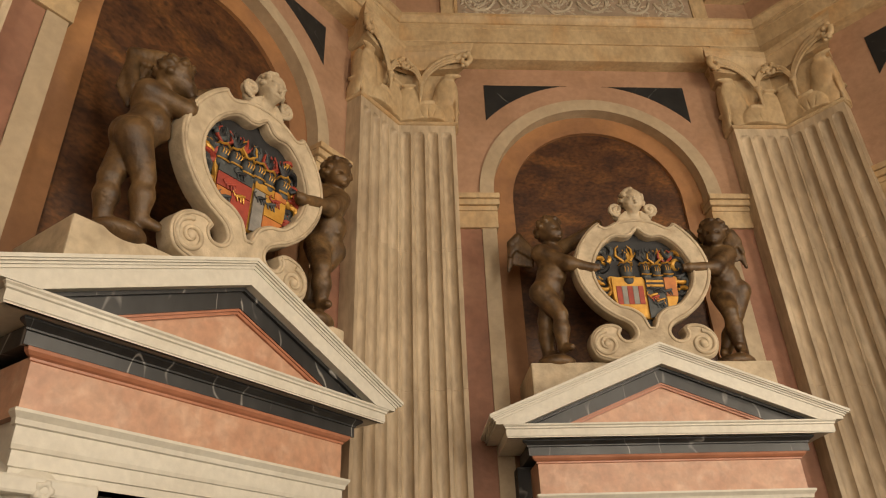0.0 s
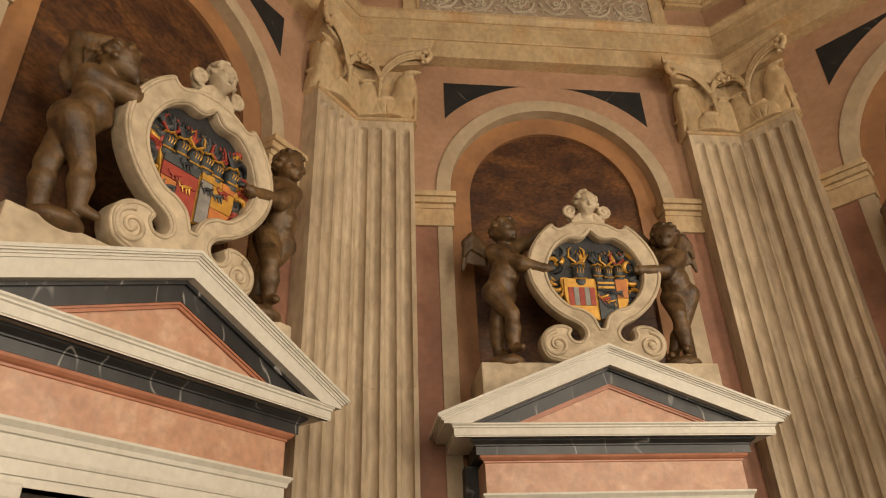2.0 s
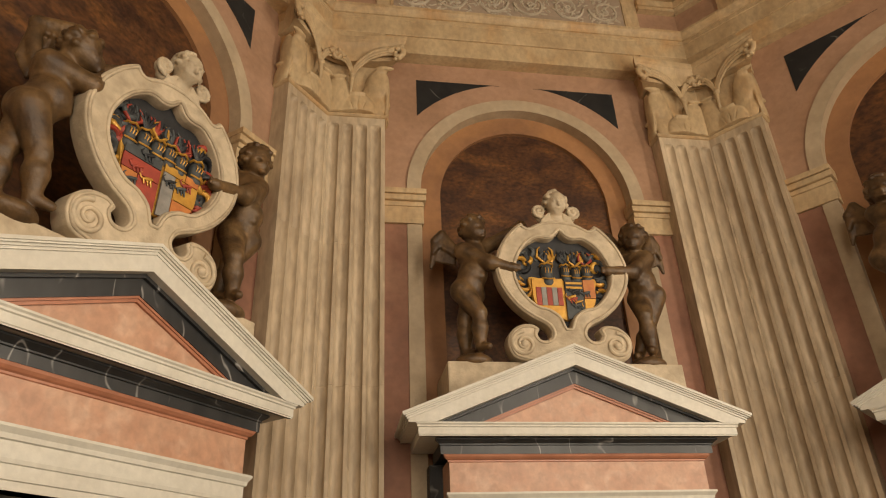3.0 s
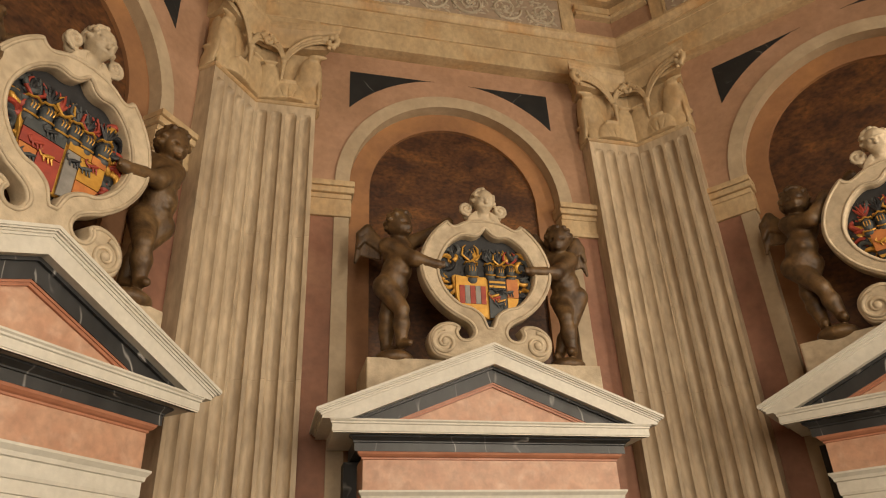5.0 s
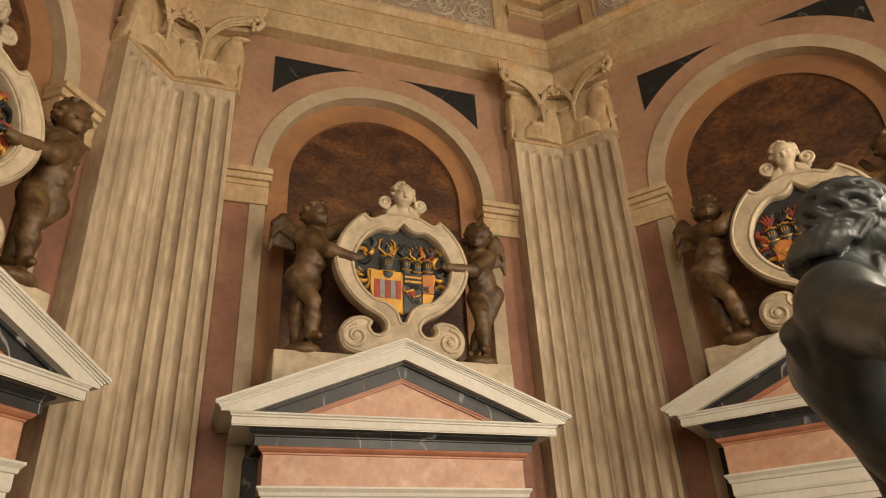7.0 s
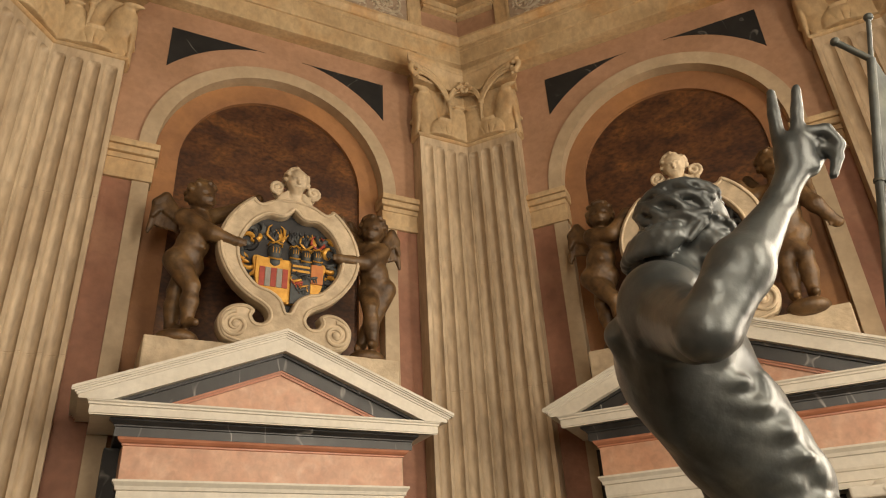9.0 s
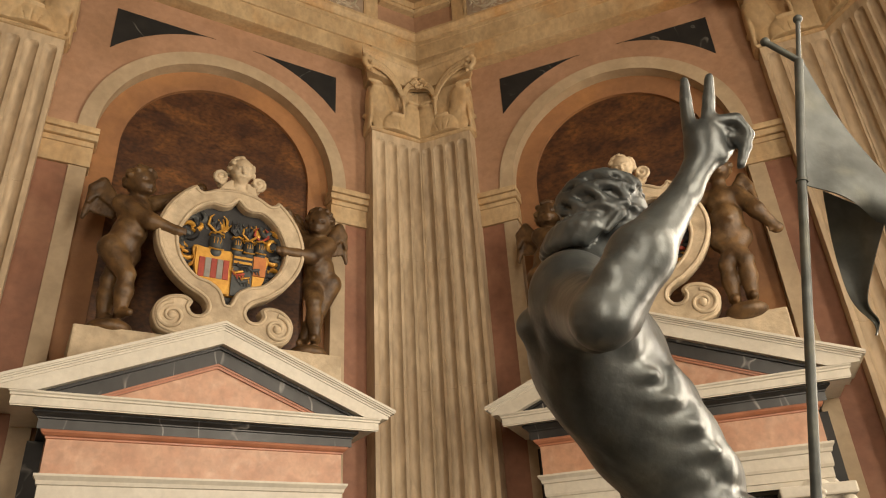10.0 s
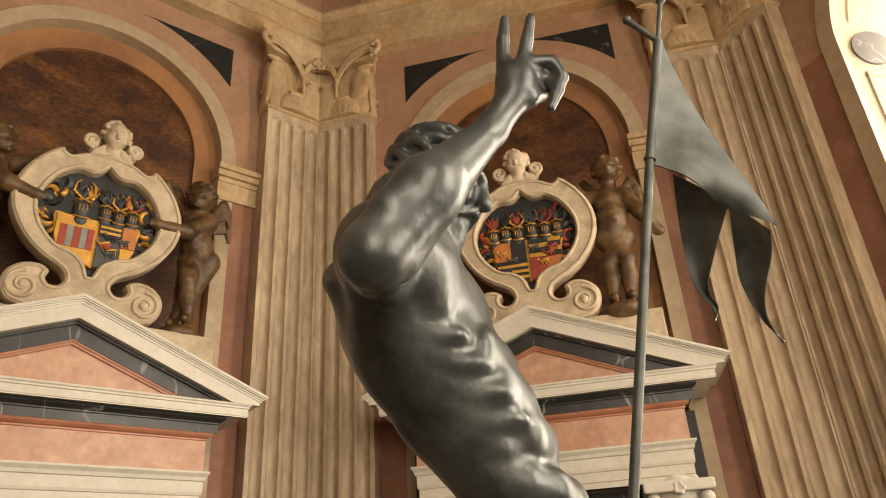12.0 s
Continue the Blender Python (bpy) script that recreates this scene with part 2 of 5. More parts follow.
NICHES, WINDOWS = (-1, 0, 1), (2, 3, 4)
for k in range(-1, 6):
    glazed = k in WINDOWS
    wall = part(f"wall_{k + 2}", arch_plate(-HALF - 0.03, HALF + 0.03, 0, 9.8, ARC_R, 0, 0.06), PINK, at=bay(k))
    tagged(wall, "pink plaster wall with an arched recess" if not glazed else "pink plaster wall with an arched window opening", "wall", kind="structure")
    for s in (-1, 1):
        a, b = sorted((s * 1.085, s * 1.30))
        head_z = ARC_Z if glazed else 6.40
        strip = part("red_panel", one_box(a, b, -0.004, 0.02, 0, head_z), REDWALL, wall, "dull red plaster strip")
        a, b = sorted((s * (ARC_R - 0.004), s * 1.085))
        part("jamb_strip", one_box(a, b, -0.018, 0.045 if glazed else 0.10, 0, head_z, bevel=0.003), BAND, wall, "grey cream jamb strip")
        if glazed:
            continue
        a, b = sorted((s * 0.945, s * 1.30))
        bm = one_box(a, b, -0.035, 0.10, 6.40, 6.45, bevel=0.006)
        box(bm, a, b, -0.03, 0.10, 6.45, 6.565)
        box(bm, a, b, -0.045, 0.10, 6.565, 6.61, bevel=0.008)
        a, b = sorted((s * 0.925, s * 1.31))
        box(bm, a, b, -0.075, 0.10, 6.61, 6.665, bevel=0.012)
        box(bm, a, b, -0.095, 0.10, 6.665, 6.715, bevel=0.006)
        a, b = sorted((s * (ARC_R - 0.004), s * 1.085))
        part("arch_foot", one_box(a, b, -0.018, 0.10, 6.715, ARC_Z), BAND, wall, "grey cream foot of the arch band")
        part("impost", bm, CREAM, wall, "moulded cream stone impost")
        # black field over the arch
        top, low, r, tip = 8.012, 0.978, 1.284, 0.17
        a0, a1 = math.acos(low / r), math.acos(tip / r)
        poly = [(low, top)] + [(r * math.cos(a0 + (a1 - a0) * i / 14), min(top, ARC_Z + r * math.sin(a0 + (a1 - a0) * i / 14))) for i in range(15)]
        part("spandrel", prism(bmesh.new(), [(s * x, z) for x, z in poly], lambda x, z, y: (x, y, z), -0.004, 0.03), SPANDREL, wall, "black slate spandrel field")
    part("archivolt", arch_ring(ARC_R - 0.004, 1.085, -0.018, 0.045 if glazed else 0.10), BAND, wall, "grey cream arch band")
    if not glazed:
        part("inner_band", arch_plate(-1.3, 1.3, 0, 8.4, 0.775, 0.10, 0.155), OCHRE, wall, "ochre brown painted band")
        part("niche_back", one_box(-1.3, 1.3, 0.135, 0.3, 0, 8.4), UMBER, wall, "dark umber painted back of the niche")
    part("wall_backing", one_box(-HALF - 0.2, HALF + 0.2, 0.31, 0.4, 0, 9.8) if not glazed else arch_plate(-HALF - 0.3, HALF + 0.3, 0, 9.8, ARC_R, 0.06, 0.4), PINK, wall)

# corner pilasters, fluted, folded into the corners
FACE_D, EDGE_U, KINK_U = 0.157, 1.285, (R - 0.157) * math.tan(STEP / 2)


def mirrored(points):
    """Points of the right half of a wall's corner, in the room's plan, carried on over the corner into the next wall."""
    turn = Matrix.Rotation(-STEP, 3, "Z")
    first = [Vector((u, R - d, 0)) for u, d in points]
    second = [turn @ Vector((-u, R - d, 0)) for u, d in reversed(points)]
    return first + second


def shaft():
    span, count = KINK_U - EDGE_U, 4
    pitch = (span - 0.02) / count
    radius = pitch * 0.39
    centres = [EDGE_U + 0.022 + pitch * (i + 0.5) for i in range(count)]
    stops = [(EDGE_U, -0.1, None), (EDGE_U, FACE_D, None)]
    for c in centres:
        stops += [(c + radius * math.cos(PI - PI * i / 8), None, (c, math.sin(PI * i / 8))) for i in range(9)]
    stops.append((KINK_U, FACE_D, None))
    ends = TOP - 0.075
    bm = bmesh.new()
    rows = []
    seams = [z + o for z in (2.4, 3.72, 4.95, 6.12) for o in (-0.005, -0.003, 0.003, 0.005)]
    for z in (0.0, *seams, ends - radius, ends - radius * 0.6, ends - radius * 0.3, ends - radius * 0.1, ends, TOP):
        line = []
        for u, d, flute in stops:
            if flute:
                c, depth = flute
                over = max(0.0, z - (ends - radius)) / radius
                room = 1.0 - over * over - ((u - c) / radius) ** 2 if over < 1 else -1
                d = FACE_D - radius * 0.95 * math.sqrt(max(0.0, room))
            if z in seams and seams.index(z) % 4 in (1, 2) and d > 0:
                d -= 0.002
            line.append((u, d))
        rows.append([bm.verts.new((v.x, v.y, z)) for v in mirrored(line)])
    for a, b in zip(rows, rows[1:]):
        for i in range(len(a) - 1):
            bm.faces.new((a[i], a[i + 1], b[i + 1], b[i]))
    bm.faces.new(rows[-1])
    return link_mesh("shaft", bm, SHAFT, 40)


def folded(profile, edge, material, name, end_out=True):
    """A moulding (d, z) that runs from u = edge into the corner and out again."""
    bm = bmesh.new()
    rows = []
    for d, z in profile:
        kink = (R - d) * math.tan(STEP / 2)
        e = edge - (d - FACE_D if end_out else 0)
        rows.append([bm.verts.new((v.x, v.y, z)) for v in mirrored([(e, -0.1), (e, d), (kink, d)])])
    for a, b in zip(rows, rows[1:]):
        for i in range(len(a) - 1):
            bm.faces.new((a[i], a[i + 1], b[i + 1], b[i]))
    bm.faces.new(rows[-1])
    bm.faces.new(rows[0])
    bmesh.ops.remove_doubles(bm, verts=bm.verts, dist=1e-5)
    return link_mesh(name, bm, material)


SHAFT_MESH = shaft()
NECK_MESH = folded([(FACE_D, TOP), (FACE_D + 0.012, TOP + 0.003), (FACE_D + 0.024, TOP + 0.015), (FACE_D + 0.024, TOP + 0.025), (FACE_D + 0.008, TOP + 0.04)], EDGE_U, CREAM, "neck_ring")
BELL_MESH = folded([(FACE_D - 0.01, TOP + 0.03), (FACE_D - 0.02, TOP + 0.35), (FACE_D - 0.005, TOP + 0.65), (FACE_D + 0.05, TOP + 0.80), (FACE_D + 0.01, TOP + 1.03)], EDGE_U + 0.01, CREAM, "bell")


def abacus():
    """Concave slab with pointed horns over each capital."""
    bm = bmesh.new()
    rows = []
    for swell, z in ((-0.03, 7.985), (-0.022, 8.0), (-0.02, 8.05), (-0.008, 8.105), (0.018, 8.15), (0.03, 8.162), (0.03, 8.172), (0.046, 8.185), (0.05, 8.219)):
        line = [(EDGE_U - 0.02, -0.05), (EDGE_U - 0.02, 0.05), (EDGE_U - 0.05 - swell * 0.4, 0.15), (EDGE_U - 0.11 - swell * 0.6, 0.24)]
        for i in range(13):
            f = i / 12
            u = (EDGE_U - 0.155 - swell * 0.7) * (1 - f) + (KINK_U - 0.02) * f
            line.append((u, FACE_D + 0.088 + swell + 0.055 * abs(1 - f) ** 1.6))
        d = line[-1][1]
        line[-1] = ((R - d) * math.tan(STEP / 2), d)
        loop = mirrored(line)
        rows.append([bm.verts.new((v.x, v.y, z)) for v in loop[:len(line)] + loop[len(line) + 1:]])
    for a, b in zip(rows, rows[1:]):
        for i in range(len(a) - 1):
            bm.faces.new((a[i], a[i + 1], b[i + 1], b[i]))
    bm.faces.new(list(reversed(rows[0])))
    bm.faces.new(rows[-1])
    return link_mesh("abacus", bm, CREAM, 35)


ABACUS_MESH = abacus()
CAPITALS = []
for k in range(-2, 5):
    turn = Matrix.Rotation(-k * STEP, 4, "Z")
    pil = thing("corner_pilaster", turn, "fluted cream stone pilaster folded into the corner", "pilaster", "corner pilasters of the chapel")
    part("shaft", SHAFT_MESH, SHAFT, pil, "streaked cream fluted shaft")
    part("neck_ring", NECK_MESH, CREAM, pil)
    cap = part("capital", BELL_MESH, CREAM, pil, "carved cream leaf capital")
    part("abacus", ABACUS_MESH, CREAM, cap)
    CAPITALS.append(cap)

# entablature over each wall
for k in range(-1, 6):
    ent = new(f"entablature_{k + 2}")
    ent.matrix_basis = bay(k)
    tagged(ent, "cream stone entablature with mouldings and a carved frieze", "entablature", kind="structure")

    def course(name, profile, material, label=""):
        bm = bmesh.new()
        rows = []
        for d, z in profile:
            h = (R - d) * math.tan(STEP / 2)
            rows.append([bm.verts.new(v) for v in ((-h, -d, z), (h, -d, z))])
        for a, b in zip(rows, rows[1:]):
            bm.faces.new((a[0], a[1], b[1], b[0]))
        return part(name, bm, material, ent, label)

    course("lower_fascia", [(0.0, 8.222), (0.135, 8.222), (0.14, 8.226), (0.14, 8.43)], CREAM)
    course("upper_fascia", [(0.13, 8.425), (0.16, 8.425), (0.163, 8.43), (0.163, 8.60), (0.172, 8.605), (0.172, 8.62), (0.163, 8.625), (0.163, 8.66)], CREAM)
    course("crown_moulding", [(0.15, 8.655), (0.18, 8.66), (0.19, 8.69), (0.215, 8.715), (0.225, 8.72), (0.225, 8.745), (0.1, 8.75)], CREAM)
    course("frieze", [(0.105, 8.745), (0.105, 9.30)], PINK, "pink plaster corner of the frieze")
    part("frieze_block", one_box(-1.37, 1.37, -0.14, -0.10, 8.747, 9.295, bevel=0.003), CREAM, ent, "cream plaster frieze")
    course("cornice", [(0.09, 9.29), (0.2, 9.30), (0.22, 9.36), (0.34, 9.42), (0.36, 9.5), (0.44, 9.58), (0.46, 9.62), (0.46, 9.68), (0.0, 9.72)], CREAM)
    field = part("frieze_field", one_box(-1.2, 1.2, -0.144, -0.12, 8.80, 9.25), CREAM, ent)
    for s in (-1, 1):
        kink = (R - 0.175) * math.tan(STEP / 2)
        poly = [(1.385, 0.10), (1.385, 0.175), (kink, 0.175), (kink + 0.03, 0.10)]
        for z0, z1, out in ((9.08, 9.12, 0.0), (9.12, 9.20, 0.02)):
            grown = [(u - (out if i < 2 else 0), d + (out if i in (1, 2) else 0)) for i, (u, d) in enumerate(poly)]
            part("corner_moulding", prism(bmesh.new(), [(s * u, -d) for u, d in grown], lambda x, y, z: (x, y, z), z0, z1), CREAM, ent)

# pedimented wall monuments
def monument(k):
    m = thing("wall_monument", bay(k), "marble wall tomb with triangular pediment, black and red bands", "monument", "pedimented wall tombs of the chapel")
    slope = (5.106 - 4.621) / 1.2
    # level cornice
    part("level_cornice", returned([(-0.02, 4.478), (0.0, 4.478), (0.0, 4.484), (0.004, 4.488), (0.004, 4.531), (0.012, 4.536), (0.012, 4.546), (0.02, 4.554), (0.02, 4.564), (-0.02, 4.566)], 1.095 - 0.0, 0.6), WHITE, m, "cream white marble level cornice")
    part("cornice_bed", one_box(-1.085, 1.085, -0.59, -0.06, 4.486, 4.556), WHITE, m)
    for s in (-1, 1):
        # sloping cornice: bed, face and crown, each a step further out
        slope_part = None
        for lo, hi, d, over in ((-0.145, -0.055, 0.625, 0.0), (-0.055, -0.04, 0.632, 0.01), (-0.04, -0.028, 0.64, 0.02), (-0.028, 0.0, 0.652, 0.035), (-0.018, 0.0, 0.66, 0.04)):
            foot = 1.165 + over
            z_low = 4.56
            def top(x, off):
                return 5.106 - slope * x + off
            poly = [(0.0, top(0, lo)), (0.0, top(0, hi)), (foot, top(foot, hi)), (foot, max(z_low, top(foot, lo)))]
            cut = (5.106 + lo - z_low) / slope
            if cut < foot:
                poly.append((cut, z_low))
            bm = prism(bmesh.new(), [(s * x, z) for x, z in poly], lambda x, z, y: (x, y, z), -d, -0.06)
            if slope_part is None:
                slope_part = part("sloping_cornice", bm, WHITE, m, "cream white marble sloping cornice")
            else:
                part("sloping_moulding", bm, WHITE, slope_part)
        # black and red fields of the gable
        def band(lo0, lo1, d0, d1, floor_z=4.556):
            x0, x1 = (5.106 + lo0 - floor_z) / slope, (5.106 + lo1 - floor_z) / slope
            return prism(bmesh.new(), [(0, 5.106 + lo0), (s * x0, floor_z), (s * x1, floor_z), (0, 5.106 + lo1)], lambda x, z, y: (x, y, z), -d0, -d1)
        part("gable_black_band", band(-0.14, -0.165, 0.575, 0.3), BLACK, m, "black marble gable band")
        part("gable_black_band", band(-0.16, -0.255, 0.555, 0.3), BLACK, m, "white-veined black marble gable band")
        part("gable_rim", band(-0.25, -0.268, 0.548, 0.3), RIM, m, "red marble gable moulding")
        part("gable_rim", band(-0.264, -0.285, 0.54, 0.3), RIM, m, "red marble gable moulding")
    part("gable_field", prism(bmesh.new(), [(-0.72, 4.556), (0.72, 4.556), (0, 4.85)], lambda x, z, y: (x, y, z), -0.525, -0.3), RED, m, "red marble gable field")
    # black band, red band, white architrave
    part("black_cornice", returned([(-0.1, 4.385), (0.0, 4.385), (0.0, 4.438), (0.008, 4.442), (0.008, 4.45), (0.03, 4.466), (0.036, 4.471), (0.036, 4.482), (-0.1, 4.484)], 0.945, 0.50), BLACK, m, "white-veined black marble band")
    part("black_core", one_box(-0.935, 0.935, -0.49, -0.06, 4.392, 4.476), BLACK, m)
    part("red_moulding", returned([(-0.1, 4.338), (0.0, 4.338), (0.006, 4.342), (0.006, 4.352), (0.018, 4.358), (0.03, 4.371), (0.036, 4.388), (-0.1, 4.39)], 0.888, 0.462), RIM, m, "red marble moulding")
    part("red_band", one_box(-0.885, 0.885, -0.462, -0.06, 4.13, 4.36), RED, m, "mottled red marble band")
    part("white_architrave", returned([(-0.1, 3.905), (0.0, 3.905), (0.0, 3.94), (0.008, 3.944), (0.008, 4.0), (0.016, 4.004), (0.02, 4.02), (0.02, 4.085), (0.03, 4.09), (0.034, 4.11), (0.05, 4.132), (0.05, 4.144), (-0.1, 4.146)], 0.865, 0.46), WHITE, m, "stepped white marble architrave")
    part("architrave_core", one_box(-0.855, 0.855, -0.45, -0.06, 3.91, 4.128), WHITE, m)
    part("back_slab", one_box(-BACK_U, BACK_U, -0.17, -0.02, 1.2, 4.384), SPANDREL, m, "black slate slab behind the tomb")
    part("tablet", one_box(-0.62, 0.62, -0.195, -0.174, 1.2, 3.905), BLACK, m, "black marble tablet between the columns")
    for s in (-1, 1):
        x = s * 0.755
        bm = bmesh.new()
        bmesh.ops.create_cone(bm, cap_ends=True, segments=32, radius1=0.155, radius2=0.135, depth=2.35, matrix=Matrix.Translation((x, -0.33, 2.425)))
        column = part("column", bm, BLACK, m, "dark marble column", smooth=40)
        bm = bmesh.new()
        for z0, z1, r0, r1 in ((3.60, 3.63, 0.15, 0.15), (3.63, 3.84, 0.135, 0.175)):
            bmesh.ops.create_cone(bm, cap_ends=True, segments=24, radius1=r0, radius2=r1, depth=z1 - z0, matrix=Matrix.Translation((x, -0.33, (z0 + z1) / 2)))
        cap = part("capital", bm, WHITE, column, "white marble leaf capital", smooth=40)
        part("abacus", one_box(x - 0.21, x + 0.21, -0.54, -0.12, 3.84, 3.906, bevel=0.012), WHITE, cap)
        COLUMN_CAPS.append((cap, x))
        part("pedestal", one_box(x - 0.22, x + 0.22, -0.55, -0.06, 0.0, 1.25, bevel=0.01), WHITE, m)
    part("base", one_box(-0.53, 0.53, -0.45, -0.06, 0.0, 1.2, bevel=0.01), WHITE, m)
    return m


COLUMN_CAPS = []
BACK_U = 0.975
for k in NICHES:
    monument(k)
    block = thing("plinth_block", bay(k), "rough pale stone block behind the gable", "plinth", "stone blocks over the gables")
    bm = one_box(-0.865, 0.885, -0.45, 0.08, 4.56, 5.04, bevel=0.012)
    part("block", bm, STONE, block)


# carved and cast figures: rounded forms melted into one skin
def skin(prims, h, k=0.03, rough=0.0, seed=0.0):
    """One smooth mesh over prims: ("c", p, q, rp, rq) a tapering limb, ("e", centre, radii, turn) an ellipsoid, ("x", ...) an ellipsoid cut away."""
    lo, hi = np.full(3, 1e9), np.full(3, -1e9)
    for p in prims:
        if p[0] == "c":
            r = max(p[3], p[4])
            ends = np.array([p[1], p[2]], float)
        else:
            r = max(p[2])
            ends = np.array([p[1]], float)
        lo, hi = np.minimum(lo, ends.min(0) - r - 3 * h), np.maximum(hi, ends.max(0) + r + 3 * h)
    n = np.ceil((hi - lo) / h).astype(int) + 1
    val = np.full(n, 0.2, np.float32)
    for p in prims:
        kk = k
        if p[0] == "c":
            a, b = np.array(p[1], float), np.array(p[2], float)
            r = max(p[3], p[4])
            b0, b1 = np.minimum(a, b) - r, np.maximum(a, b) + r
            kk = p[5] if len(p) > 5 else k
        else:
            c, rad = np.array(p[1], float), np.array(p[2], float)
            b0, b1 = c - rad.max(), c + rad.max()
            kk = p[4] if len(p) > 4 else k
        i0 = np.clip(((b0 - lo - kk - h) / h).astype(int), 0, n - 1)
        i1 = np.clip(((b1 - lo + kk + h) / h).astype(int) + 2, 1, n)
        ax = [lo[j] + h * np.arange(i0[j], i1[j]) for j in range(3)]
        X = np.stack(np.meshgrid(*ax, indexing="ij"), -1)
        if p[0] == "c":
            ab = b - a
            t = np.clip(((X - a) @ ab) / max(ab @ ab, 1e-9), 0, 1)
            d = np.linalg.norm(X - a - t[..., None] * ab, axis=-1) - (p[3] + (p[4] - p[3]) * t)
        else:
            Y = X - c
            if len(p) > 3 and p[3] is not None:
                Y = Y @ np.array(p[3])
            k0 = np.linalg.norm(Y / rad, axis=-1)
            k1 = np.linalg.norm(Y / rad**2, axis=-1) + 1e-9
            d = k0 * (k0 - 1) / k1
        box_ = tuple(slice(i0[j], i1[j]) for j in range(3))
        old = val[box_]
        if p[0] == "x":
            g = np.maximum(kk - np.abs(old + d), 0) / max(kk, 1e-6)
            val[box_] = np.maximum(old, -d) + g * g * kk / 4
        else:
            g = np.maximum(kk - np.abs(old - d), 0) / max(kk, 1e-6)
            val[box_] = np.minimum(old, d) - g * g * kk / 4
    if rough:
        ax = [lo[j] + h * np.arange(n[j]) for j in range(3)]
        X = np.meshgrid(*ax, indexing="ij")
        f = 2 * PI / 0.055
        val += rough * (np.sin(X[0] * f + seed + 1.3 * np.sin(X[2] * f * 0.7)) * np.sin(X[1] * f * 1.1 + 1.7 * np.sin(X[0] * f * 0.6)) * np.sin(X[2] * f * 0.9 + seed))
    # surface nets
    inside = val < 0
    cells = np.zeros(n - 1, int)
    for dx in (0, 1):
        for dy in (0, 1):
            for dz in (0, 1):
                cells += inside[dx:n[0] - 1 + dx, dy:n[1] - 1 + dy, dz:n[2] - 1 + dz]
    act = np.argwhere((cells > 0) & (cells < 8))
    index = np.full(n - 1, -1)
    index[tuple(act.T)] = np.arange(len(act))
    total, count = np.zeros((len(act), 3)), np.zeros(len(act))
    for axis in range(3):
        others = [j for j in range(3) if j != axis]
        for p_ in (0, 1):
            for q_ in (0, 1):
                s = act.copy()
                s[:, others[0]] += p_
                s[:, others[1]] += q_
                e = s.copy()
                e[:, axis] += 1
                va, vb = val[tuple(s.T)], val[tuple(e.T)]
                hit = (va < 0) != (vb < 0)
                t = np.where(hit, va / np.where(hit, va - vb, 1), 0)
                pt = s.astype(float)
                pt[:, axis] += t
                total += pt * hit[:, None]
                count += hit
    verts = lo + h * total / count[:, None]
    faces = []
    for axis in range(3):
        b_, c_ = [(1, 2), (2, 0), (0, 1)][axis]
        sl0, sl1 = [slice(None)] * 3, [slice(None)] * 3
        sl0[axis], sl1[axis] = slice(0, -1), slice(1, None)
        a0, a1 = inside[tuple(sl0)], inside[tuple(sl1)]
        ed = np.argwhere(a0 != a1)
        ed = ed[(ed[:, b_] > 0) & (ed[:, c_] > 0) & (ed[:, b_] < n[b_] - 1) & (ed[:, c_] < n[c_] - 1)]
        quad = []
        for ob_, oc_ in ((-1, -1), (0, -1), (0, 0), (-1, 0)):
            e = ed.copy()
            e[:, b_] += ob_
            e[:, c_] += oc_
            quad.append(index[tuple(e.T)])
        quad = np.stack(quad, 1)
        flip = ~a0[tuple(ed.T)]
        quad[flip] = quad[flip][:, ::-1]
        faces.append(quad)
    faces = np.concatenate(faces)
    faces = faces[(faces >= 0).all(1)]
    return verts, faces


def skin_mesh(name, prims, material, h, k=0.03, rough=0.0, seed=0.0, into=None, relax=2):
    v, f = skin(prims, h, k, rough, seed)
    for _ in range(relax):
        total, count = np.zeros_like(v), np.zeros(len(v))
        for a in range(4):
            b = (a + 1) % 4
            np.add.at(total, f[:, a], v[f[:, b]])
            np.add.at(total, f[:, b], v[f[:, a]])
            np.add.at(count, f[:, a], 1)
            np.add.at(count, f[:, b], 1)
        v = 0.5 * v + 0.5 * total / np.maximum(count, 1)[:, None]
    me = bpy.data.meshes.new(name)
    me.from_pydata(v.tolist(), [], f.tolist())
    me.materials.append(material)
    me.shade_smooth()
    return me


def tube(bm, pts, radii, seg=7):
    pts = [Vector(p) for p in pts]
    rows = []
    side = Vector((0.31, 0.77, 0.55))
    for i, p in enumerate(pts):
        t = (pts[min(i + 1, len(pts) - 1)] - pts[max(i - 1, 0)]).normalized()
        a = (side - t * side.dot(t)).normalized()
        b = t.cross(a)
        side = a
        r = radii[i] if isinstance(radii, (list, tuple)) else radii
        rows.append([bm.verts.new(p + r * (a * math.cos(2 * PI * j / seg) + b * math.sin(2 * PI * j / seg))) for j in range(seg)])
    for a, b in zip(rows, rows[1:]):
        for j in range(seg):
            bm.faces.new((a[j], a[(j + 1) % seg], b[(j + 1) % seg], b[j]))
    bm.faces.new(rows[0][::-1])
    bm.faces.new(rows[-1])
    return bm


